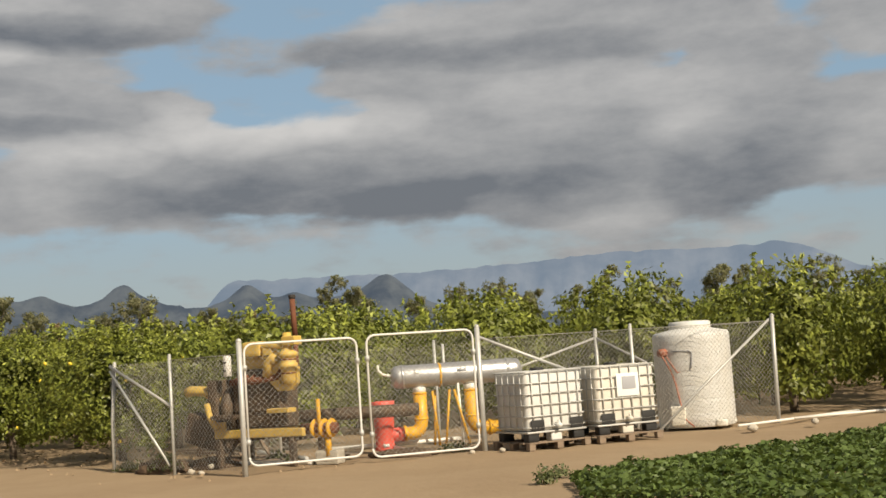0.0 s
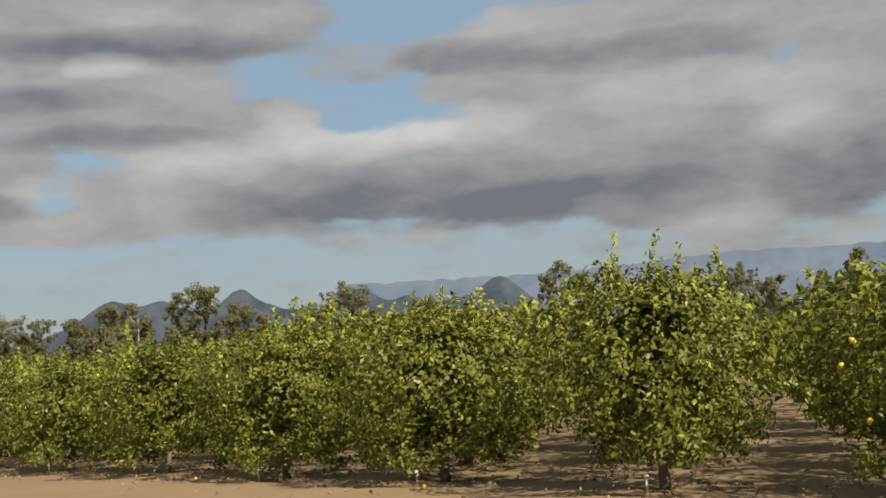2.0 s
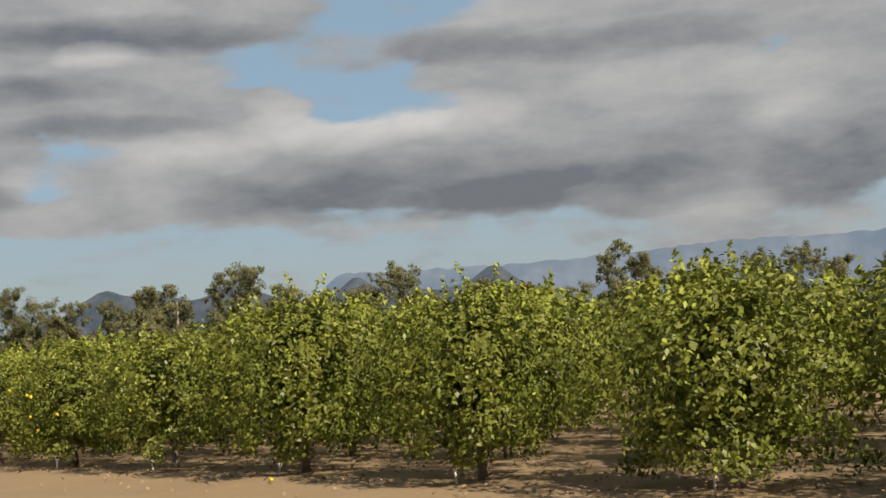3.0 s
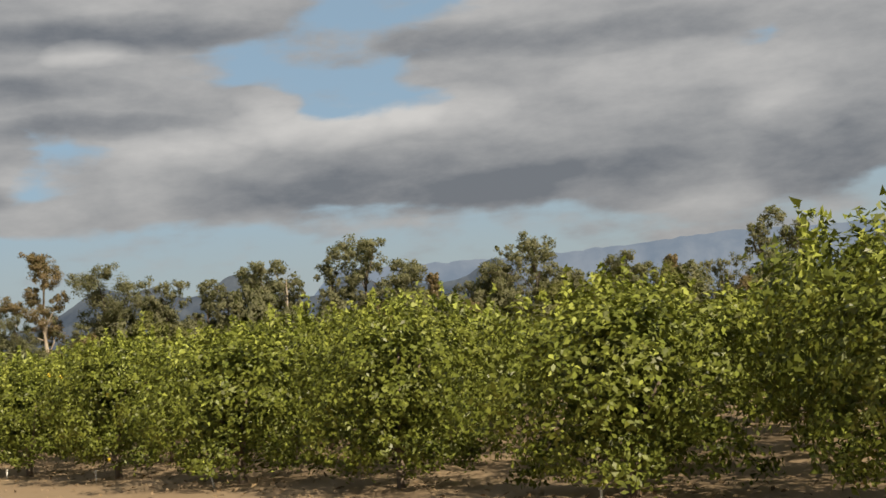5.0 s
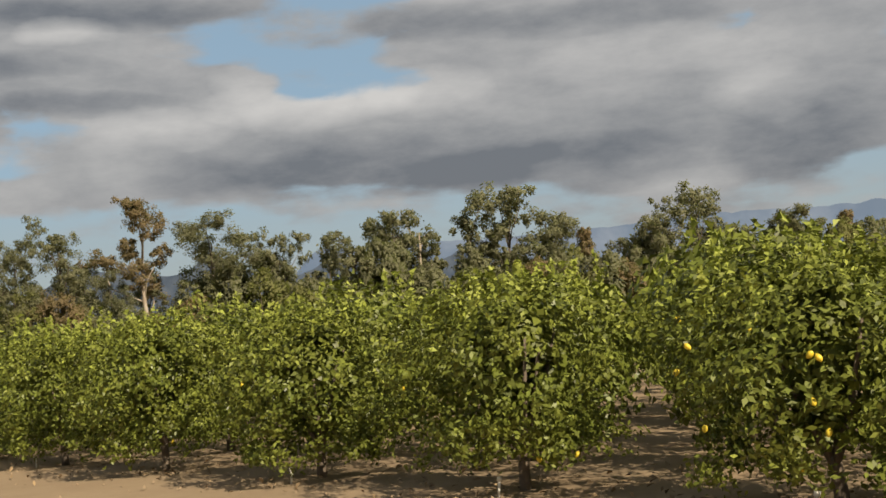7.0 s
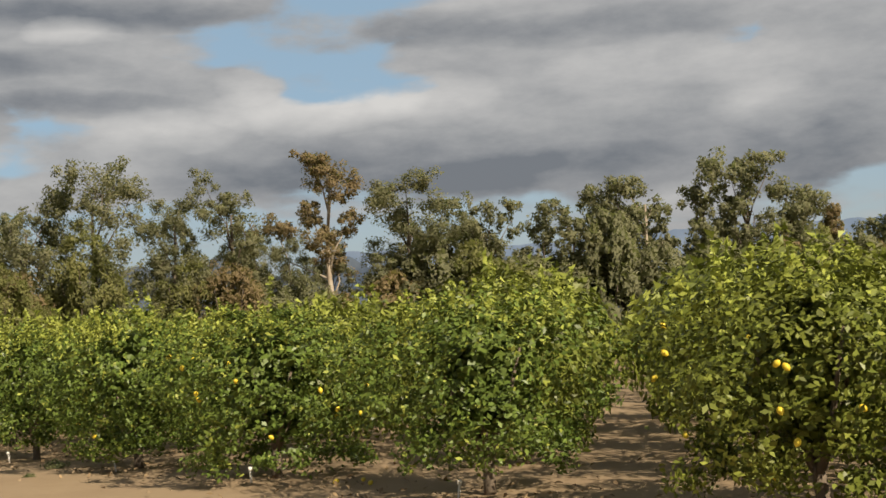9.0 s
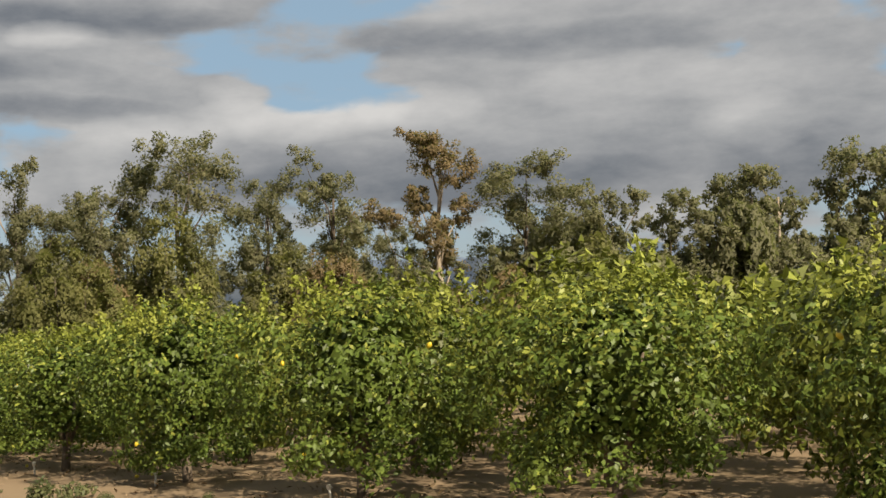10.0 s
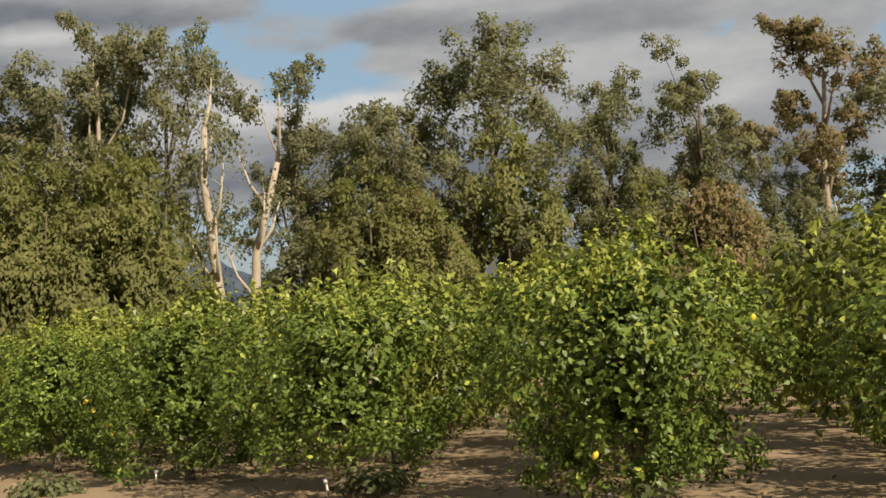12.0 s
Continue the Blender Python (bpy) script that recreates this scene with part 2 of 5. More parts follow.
def leaves(rng, at, out, length, width, droop=0.25, corners=4):
    """Folded leaf blades at the points, facing roughly outwards."""
    count = len(at)
    face = unit(out + rng.normal(0, 0.55, (count, 3)) + np.array([0, 0, 0.3]))
    axis = np.cross(face, rng.normal(0, 1, (count, 3)))
    axis = unit(unit(axis) + np.array([0, 0, -droop]))
    side = unit(np.cross(axis, face))
    size = rng.uniform(0.6, 1.22, (count, 1))
    ln, wd = length * size, width * size
    if corners == 3:           # narrow blades that are only seen from afar
        turn = side * wd * 0.5
        return np.stack((at - axis * ln * 0.5 - turn, at + axis * ln * 0.1 * rng.uniform(-1, 1, (count, 1)) + turn * 1.3, at + axis * ln * 0.6 - turn * 0.3), axis=1)
    fold = face * wd * 0.25
    a = at - axis * ln * 0.5
    b = at + side * wd * 0.5 - axis * ln * 0.05 + fold
    c = at + axis * ln * 0.5
    d = at - side * wd * 0.5 - axis * ln * 0.05 + fold
    return np.stack((a, b, c, d), axis=1)


# ---- ground ----
def build_ground():
    """One sheet of sandy soil, finely uneven beside the road and flat out to the horizon."""
    along = np.concatenate((np.linspace(-4500, -40, 8), np.linspace(-36, 300, 320), np.linspace(310, 4500, 8)))
    off = np.concatenate((np.linspace(-4500, 2, 6), np.linspace(4, 30, 56), np.linspace(32, 120, 20), np.linspace(140, 4500, 8)))
    S, Y = np.meshgrid(along, off, indexing="ij")
    z = np.zeros_like(S)
    for i in range(S.shape[0]):
        for j in range(S.shape[1]):
            s, y = S[i, j], Y[i, j]
            if -36 <= s <= 300 and 3 < y < 31:
                v = 0.05 * noise.noise((s * 0.35, y * 0.5, 0)) + 0.035 * noise.noise((s * 1.3, y * 1.7, 4))
                v += 0.02 * noise.noise((s * 3.1, y * 3.3, 9))
                z[i, j] = v - 0.03
    co = np.stack((-S, Y, z), axis=-1).reshape(-1, 3)
    nj = len(off)
    faces = [(i * nj + j, i * nj + j + 1, (i + 1) * nj + j + 1, (i + 1) * nj + j)
             for i in range(len(along) - 1) for j in range(nj - 1)]
    me = bpy.data.meshes.new("ground")
    me.from_pydata(co.tolist(), [], faces)
    me.shade_smooth()
    me.materials.append(SOIL)
    tagged(new("ground", me), "dry tan sandy soil along the orchard edge", "ground", kind="structure")


build_ground()


# ---- far hills ----
def build_range(name, label, mat, radius, peaks, low, span, rough_amp, seed):
    """A range of hills on an arc: a sum of broad summits with eroded flanks."""
    cols, rows = 420, 14
    verts = []
    for i in range(cols):
        a = span[0] + (span[1] - span[0]) * i / (cols - 1)
        crest = low(a)
        for a0, rise, w in peaks:
            crest += rise / (1 + ((a - a0) / w) ** 2 * 0.75) ** 1.3
        crest += rough_amp * noise.fractal((a * 1.3, seed, 0), 0.9, 2.1, 5)
        top = radius * math.tan(radians(max(crest, 0.05)))
        for j in range(rows):
            f = j / (rows - 1)
            r = radius + 500 * (f - 1)
            gully = 1 + 0.14 * noise.fractal((a * 1.1 + f * 2.0, f * 2.5, seed), 0.8, 2.0, 4) * math.sin(math.pi * f)
            verts.append((-r * math.sin(radians(a)) - 60, r * math.cos(radians(a)), top * f ** 1.25 * gully - 2))
    faces = [(i * rows + j, (i + 1) * rows + j, (i + 1) * rows + j + 1, i * rows + j + 1) for i in range(cols - 1) for j in range(rows - 1)]
    me = bpy.data.meshes.new(name)
    me.from_pydata(verts, [], faces)
    me.shade_smooth()
    me.materials.append(mat)
    tagged(new(name, me), label, "hills", kind="structure")


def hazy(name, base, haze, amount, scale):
    """Distant rock and scrub; the air's haze is painted in as bluish glow."""
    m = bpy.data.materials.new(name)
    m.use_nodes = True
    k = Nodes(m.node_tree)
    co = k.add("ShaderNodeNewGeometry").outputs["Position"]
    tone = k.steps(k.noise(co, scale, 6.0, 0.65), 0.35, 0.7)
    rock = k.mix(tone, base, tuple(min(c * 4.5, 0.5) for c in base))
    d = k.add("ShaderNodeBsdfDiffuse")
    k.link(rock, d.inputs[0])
    # even emission in the haze colour stands in for the air between
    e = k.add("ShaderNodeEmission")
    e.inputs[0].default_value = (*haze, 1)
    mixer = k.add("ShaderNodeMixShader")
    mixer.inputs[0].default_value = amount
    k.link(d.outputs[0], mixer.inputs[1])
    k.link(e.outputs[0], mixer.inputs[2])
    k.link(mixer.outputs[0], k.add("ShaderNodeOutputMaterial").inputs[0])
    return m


def slope(a, a0, a1, v0, v1):
    f = min(max((a - a0) / (a1 - a0), 0), 1)
    return v0 + (v1 - v0) * f * f * (3 - 2 * f)


build_range("hills_far", "mountain range with blue haze painted in, under low cloud", hazy("far_rock_haze_glow", (0.075, 0.075, 0.075), (0.180, 0.232, 0.298), 0.80, 0.0035), 4850,
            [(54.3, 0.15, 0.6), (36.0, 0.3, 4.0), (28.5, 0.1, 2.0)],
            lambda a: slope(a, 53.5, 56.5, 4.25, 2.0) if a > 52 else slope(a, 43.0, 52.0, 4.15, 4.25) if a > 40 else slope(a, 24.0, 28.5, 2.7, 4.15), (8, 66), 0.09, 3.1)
build_range("hills_near", "dark scrubby hills on the horizon with blue-grey haze painted in", hazy("near_rock_haze_glow", (0.045, 0.048, 0.045), (0.076, 0.100, 0.134), 0.72, 0.009), 4250,
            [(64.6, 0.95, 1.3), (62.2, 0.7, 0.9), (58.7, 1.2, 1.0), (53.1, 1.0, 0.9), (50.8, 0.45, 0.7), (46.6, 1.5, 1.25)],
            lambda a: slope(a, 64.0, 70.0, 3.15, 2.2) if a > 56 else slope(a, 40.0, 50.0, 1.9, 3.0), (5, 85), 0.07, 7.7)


# ---- citrus trees ----
def citrus_wood(rng, parent, high):
    bm = bmesh.new()
    lean = Vector((rng.uniform(-0.05, 0.05), rng.uniform(-0.05, 0.05), 0))
    fork = Vector((0, 0, 0.5)) + lean
    pipe(bm, [(0, 0, -0.08), Vector((0, 0, 0.12)), Vector((0, 0, 0.3)) + lean * 0.6, fork], 0.08, 8, 0.062)
    part("trunk", bm, BARK, parent, "short grey-brown trunk")
    for i in range(5):
        bm = bmesh.new()
        w = 2 * math.pi * (i + rng.uniform(-0.3, 0.3)) / 5
        out = Vector((math.cos(w), math.sin(w) * 0.55, 0))
        r = rng.uniform(0.4, 0.75)
        mid = fork + out * r * 0.5 + Vector((0, 0, 0.5))
        end = fork + out * r + Vector((0, 0, high * rng.uniform(0.35, 0.6)))
        pipe(bm, [fork - Vector((0, 0, 0.1)), mid, end], 0.05, 6, 0.015)
        part("limb", bm, BARK, parent)


def citrus_tree(seed, clumps, per_clump, leaf, inner, shoots, fruit=0, wide=1.48, high=2.70, wood=True, corners=4, tall=0, skirt=0.4, lush=0.27, foliage=LEAF):
    """A rounded citrus tree whose leafy skirt almost reaches the ground."""
    rng = np.random.default_rng(seed)
    root = new("citrus_tree")
    if wood:
        citrus_wood(rng, root, high)
    else:
        bm = bmesh.new()
        rod(bm, (0, 0, -0.1), (0, 0, 0.9), 0.09, 0.06, 6)
        part("trunk", bm, BARK, root)
    mid, half = skirt + (high - skirt) * 0.5, (high - skirt) * 0.5
    shape = np.array([1.08, 0.98, 1.0])          # a little fuller along the row

    def girth(u):
        """The crown's radius from the skirt to the top: undercut, fullest above the middle."""
        return wide * np.interp(u, (0.0, 0.12, 0.3, 0.5, 0.7, 0.86, 1.0), (0.54, 0.68, 0.89, 1.0, 0.97, 0.82, 0.44))

    i = np.arange(clumps) + 0.5
    up = 1 - 1.96 * i / clumps + rng.normal(0, 0.04, clumps)
    turn = i * 2.39996 + rng.uniform(0, 6) + rng.normal(0, 0.12, clumps)
    u = np.clip((up + 1) / 2, 0, 1)
    flat_r = np.sqrt(np.maximum(1 - up ** 2, 0.03))
    dirs = unit(np.stack((flat_r * np.cos(turn), flat_r * np.sin(turn), up * 0.9), axis=1))
    wave = np.array([noise.noise((1.1 * math.cos(a) + seed, 1.1 * math.sin(a), 2.4 * b)) for a, b in zip(turn, u)])
    bulge = rng.uniform(0.80, 1.10, clumps) + 0.2 * wave
    size = rng.uniform(0.26, 0.52, (clumps, 1)) * (46 / clumps) ** 0.4
    reach = np.maximum(girth(u) * bulge - size[:, 0] * 0.8, 0.02)
    centre = np.stack((np.cos(turn) * reach * shape[0], np.sin(turn) * reach * shape[1], (skirt + (high - skirt) * u - 0.12 * up) * (1 + 0.10 * u * np.roll(wave, 3))), axis=1)
    # low branches that hang towards the soil
    ring = clumps // 4
    w = np.arange(ring) * 2 * math.pi / ring + rng.uniform(-0.4, 0.4, ring)
    reach = rng.uniform(0.35, 0.68, ring) * wide
    low = np.stack((np.cos(w) * reach * shape[0], np.sin(w) * reach * shape[1], rng.uniform(-0.12, 0.4, ring) + skirt), axis=1)
    centre = np.concatenate((centre, low))
    dirs = np.concatenate((dirs, np.stack((np.cos(w), np.sin(w), np.full(ring, -0.15)), axis=1)))
    size = np.concatenate((size, rng.uniform(0.18, 0.34, (ring, 1))))
    clumps += ring
    # some boughs are missing, which leaves hollows that show the dark inside
    full = rng.uniform(0, 1, clumps) > np.where(centre[:, 2] > high * 0.72, 0.05, 0.16)
    centre, dirs, size = centre[full], dirs[full], size[full]
    clumps = len(centre)
    # leafy sprigs spread out of every clump, leaving shaded hollows between the clumps
    sprigs = unit(rng.normal(0, 0.7, (clumps, 22, 3)) + dirs[:, None, :] * 0.75 + np.array([0, 0, 0.3]))
    ids = np.repeat(np.arange(clumps), per_clump)
    v = sprigs[ids, rng.integers(0, 22, len(ids))]
    at = centre[ids] + v * size[ids] * rng.uniform(0.5, 1.1, (len(ids), 1)) + rng.normal(0, leaf * 0.55, (len(ids), 3))
    at[:, :2] *= wide / np.percentile(np.hypot(at[:, 0] / shape[0], at[:, 1] / shape[1]), 87)
    at[:, 2] *= high / np.percentile(at[:, 2], 99.6)
    at[:, 2] = np.maximum(at[:, 2], 0.08 + rng.uniform(0, 0.5, len(at)) * rng.uniform(0, 1, clumps)[ids])
    quads = [leaves(rng, at, v * 0.5 + dirs[ids] * 0.5, leaf * 1.12, leaf * 0.58, 0.25, corners)]
    fresh = (rng.uniform(0, 1, len(at)) < lush * (0.2 + 0.8 * np.clip((at[:, 2] - mid) / half, 0, 1))) & (rng.uniform(0, 1, clumps)[ids] < 0.75)
    index, bend = [fresh.astype(int)], [v * 0.6 + dirs[ids]]
    # upright new shoots
    for turn_up in range(shoots + tall):
        w, r = rng.uniform(0, 6.28), math.sqrt(rng.uniform(0.0, 0.75)) * wide
        foot = np.array([r * math.cos(w), r * math.sin(w), high - 0.3 - 0.55 * (r / wide) ** 3])
        rise = rng.uniform(0.2, 0.58) if turn_up < shoots else rng.uniform(0.55, 0.85)
        tip = foot + np.array([rng.normal(0, 0.10), rng.normal(0, 0.10), rise])
        k = max(int(27 * rise / 0.5 * 0.11 / leaf), 7)
        f = rng.uniform(0, 1, (k, 1))
        spot = foot + (tip - foot) * f + rng.normal(0, 0.05, (k, 3)) * (1.25 - f)
        quads.append(leaves(rng, spot, rng.normal(0, 1, (k, 3)), leaf * 1.05, leaf * 0.55, 0.1, corners))
        index.append(np.ones(k, int))
        bend.append(rng.normal(0, 1, (k, 3)))
    # shaded leaves inside
    d = unit(rng.normal(0, 1, (inner, 3)))
    deep = girth((d[:, 2:3] + 1) / 2) * rng.uniform(0.45, 0.7, (inner, 1))
    core = np.concatenate((unit(d[:, :2]) * deep, d[:, 2:3] * half * 0.86), axis=1) * shape + np.array([0, 0, mid])
    core[:, 2] = np.maximum(core[:, 2], skirt + 0.3)
    quads.append(leaves(rng, core, d, leaf * 1.1, leaf * 0.72, 0.25, corners))
    index.append(np.zeros(inner, int))
    bend.append(d)
    # and the close dark mass of old leaves and twigs round the limbs
    old = inner * 3 // 4
    d = unit(rng.normal(0, 1, (old, 3)))
    deep = girth((d[:, 2:3] + 1) / 2) * rng.uniform(0.22, 0.52, (old, 1))
    core = np.concatenate((unit(d[:, :2]) * deep, d[:, 2:3] * half * 0.72), axis=1) * shape + np.array([0, 0, mid])
    core[:, 2] = np.maximum(core[:, 2], skirt + 0.35)
    quads.append(leaves(rng, core, d, 0.13, 0.11, 0.25, corners))
    index.append(np.zeros(old, int))
    bend.append(d)
    # the heart of the tree, where twigs and leaves are packed
    packed = 460 if wood else 170
    d = unit(rng.normal(0, 1, (packed, 3)))
    deep = girth((d[:, 2:3] + 1) / 2) * rng.uniform(0.1, 0.38, (packed, 1))
    core = np.concatenate((unit(d[:, :2]) * deep, d[:, 2:3] * half * 0.62), axis=1) * shape + np.array([0, 0, mid])
    quads.append(leaves(rng, core, d, *((0.19, 0.15) if wood else (0.26, 0.2)), 0.25, corners))
    index.append(np.zeros(packed, int))
    bend.append(d)
    crown = sheet("crown", np.concatenate(quads), [foliage, YOUNG], root, np.concatenate(index), np.concatenate(bend), 0.15)
    tagged(crown, "dense glossy green leaves with pale new growth")
    for _ in range(fruit):
        w = rng.uniform(0, 6.28)
        h = rng.uniform(0.35, high * 0.8)
        r = float(girth((h - skirt) / (high - skirt))) * rng.uniform(0.92, 1.03)
        shared("lemon", LEMON_MESH, root, pose(r * math.cos(w) * shape[0], r * math.sin(w) * shape[1], h, rng.uniform(-40, 40), rng.uniform(-40, 40)))
    return tagged(root, "rounded lemon tree with dense green foliage in the orchard", "tree", "orchard trees")


def lemon_mesh():
    bm = bmesh.new()
    lathe(bm, [(0.004, -0.048), (0.012, -0.041), (0.026, -0.026), (0.032, 0.0), (0.027, 0.024), (0.013, 0.038), (0.004, 0.044)], 8)
    me = bpy.data.meshes.new("lemon")
    for f in bm.faces:
        f.smooth = True
    bm.to_mesh(me)
    bm.free()
    me.materials.append(LEMON)
    return me


LEMON_MESH = lemon_mesh()


class Stock:
    """Templates of one kind; the first use places the template, later ones copy it."""

    def __init__(self, things):
        self.things, self.used = things, set()

    def put(self, i, m, label=""):
        i %= len(self.things)
        ob = self.things[i]
        if i in self.used:
            ob = copy_thing(ob, m)
        self.used.add(i)
        ob.matrix_basis = m
        return tagged(ob, label)


NEAR = Stock([citrus_tree(10 + i, 52, 150, 0.084, 900, (24, 30, 20, 34, 22, 27, 26, 24)[i], (0, 3, 0, 5, 0, 16, 4, 1)[i], tall=(1, 2, 0, 3, 1, 1, 2, 4)[i],
                          wide=(1.47, 1.4, 1.54, 1.46, 1.52, 1.44, 1.5, 1.48)[i], skirt=(0.34, 0.48, 0.28, 0.40, 0.52, 0.32, 0.44, 0.36)[i])
              for i in range(8)])
LUSH = Stock([citrus_tree(30 + i, 52, 160, 0.078, 900, (30, 36, 27, 33)[i], (2, 0, 14, 3)[i], tall=(4, 1, 2, 3)[i], wide=(1.52, 1.46, 1.5, 1.48)[i],
                          skirt=(0.38, 0.48, 0.30, 0.40)[i], lush=0.4, foliage=GREEN) for i in range(4)])
MIDDLE = Stock([citrus_tree(40 + i, 46, 74, 0.115, 600, (5, 9, 6, 11)[i], wide=1.5, wood=False, corners=3) for i in range(4)])
FAR = Stock([citrus_tree(60 + i, 40, 36, 0.15, 500, (5, 8, 6)[i], wide=1.5, wood=False, corners=3) for i in range(3)])
REAR = Stock([citrus_tree(70 + i, 36, 18, 0.22, 300, (4, 6, 5)[i], wide=1.5, wood=False, corners=3) for i in range(3)])

STEP = 4.09
# front row: s of each trunk, then the height of each crown
FRONT = [21.2, 25.5, 29.8, 34.1, 38.4, 42.8, 47, 51.3, 55.5, 59.7, 64, 68.2, 72.5, 76.7, 80.9, 85.1, 89.3, 93.5, 97.6, 101.8, 106, 110.2,
         114.4, 118.6, 122.9, 127.1, 131.2, 135.3, 139.4, 143.5, 147.6, 151.7, 155.8, 159.9, 164, 168.1, 172.2, 176.5, 180.8, 184.8, 188.9, 192.9,
         197, 201.2, 205.2, 209.1, 213.3, 217.5, 221.7, 225.9, 230.2, 234.6, 238.6, 242.7, 246.8, 250.9, 255]
HIGH = [2.6, 2.75, 2.6, 2.62, 3.1, 2.6, 2.88, 2.78, 2.74, 2.75, 2.67, 2.78, 3.05, 2.65, 2.7, 2.65, 2.8, 2.6, 2.75, 2.7,
        2.72, 2.7, 2.8, 2.48, 2.7, 2.55, 2.76, 2.55, 2.7, 2.6, 2.75, 2.65, 2.6, 2.65, 2.5, 2.45,
        2.5, 2.5, 2.57, 2.75, 2.7, 2.6, 2.85, 2.88, 2.55, 2.62, 2.65, 2.68, 2.58, 2.5, 2.75, 2.65, 2.65,
        2.6, 2.7, 2.6, 2.65]
DEPTH = 2.47


def edge_y(s):
    """The line of the irrigation risers, a little in front of the first trunks."""
    return float(np.interp(s, (-20, 30, 70, 115, 135, 172, 260), (12.5, 11.83, 11.05, 10.39, 10.11, 9.70, 8.92)))


def row_y(s):
    return edge_y(s) + 0.48


def lattice(row):
    """The places of the trees in one row behind the front one."""
    for k in range(-18, 80):
        last = len(FRONT) - 1
        s = FRONT[0] + STEP * k if k < 0 else FRONT[k] if k <= last else FRONT[last] + STEP * (k - last)
        s += row * float(np.interp(s, (50, 110), (1.90, 2.06)))
        y = row_y(s) + DEPTH * row
        if y * 0.40 - 6 < s < min(226 + y * 2.8, 292 - 0.475 * y) and not (s < 18.75 - 0.38 * (y - 10.9) + 1.7 and y < 21.6):
            yield s, y


def orchard():
    rng = random.Random(5)
    order = [3, 0, 5, 1, 2, 6, 4]
    for i, s in enumerate(FRONT):
        size = 1.0 + rng.uniform(-0.05, 0.07)
        turn = rng.choice((0, 180)) + rng.uniform(-7, 7)
        m = place(s, row_y(s) + rng.uniform(-0.1, 0.1), 0, turn, size, HIGH[i] * 0.94 / 2.7 / size)
        if i > 36:
            LUSH.put((0, 3, 1, 2, 3, 0, 1)[i % 7], m)
        else:
            NEAR.put(7 if i in (4, 6, 11, 12, 25) else 5 if i in (34, 35, 36) else order[(i * 3 + i // 5) % 7], m)
    for row in range(1, 5):
        for s, y in lattice(row):
            stock = MIDDLE if row == 1 or s < 30 else FAR if row == 2 else REAR
            turn = rng.choice((0, 180)) + rng.uniform(-7, 7)
            stock.put(rng.randrange(12), place(s + rng.uniform(-0.2, 0.2), y + rng.uniform(-0.2, 0.2), 0, turn,
                                               rng.uniform(0.94, 1.06), rng.uniform(0.92, 1.1)))
    # the rows further in, which nobody could count
    gen = np.random.default_rng(77)
    quads, index, bend = [], [], []
    for row in range(5, 44):
        for s, y in lattice(row):
            if row < 9 and s < 32:
                MIDDLE.put(rng.randrange(4), place(s, y, 0, rng.choice((0, 180)) + rng.uniform(-7, 7), rng.uniform(0.94, 1.06), rng.uniform(0.92, 1.1)))
                continue
            near = row < 16
            count, leaf = (190, 0.36) if near else (44, 0.6)
            d = unit(gen.normal(0, 1, (count, 3)))
            at = np.sign(d) * np.abs(d) ** 0.75 * np.array([1.7, 0.9, 1.25]) * gen.uniform(0.8, 1.05, (count, 1)) + np.array([-s, y, 1.45])
            at[:, 2] = np.maximum(at[:, 2] * (gen.uniform(0.92, 1.06) if near else 0.86), 0.3)
            quads.append(leaves(gen, at, d, leaf, leaf * 0.68, 0.2, 3))
            bend.append(d)
            index.append((gen.uniform(0, 1, count) < (0.04 + 0.14 * (at[:, 2] > 2)) * near).astype(int))
    tagged(sheet("orchard_rows", np.concatenate(quads), [LEAF, YOUNG], None, np.concatenate(index), np.concatenate(bend), 0.5),
           "rows of dense green citrus foliage deep in the orchard", "trees", kind="stuff")


orchard()


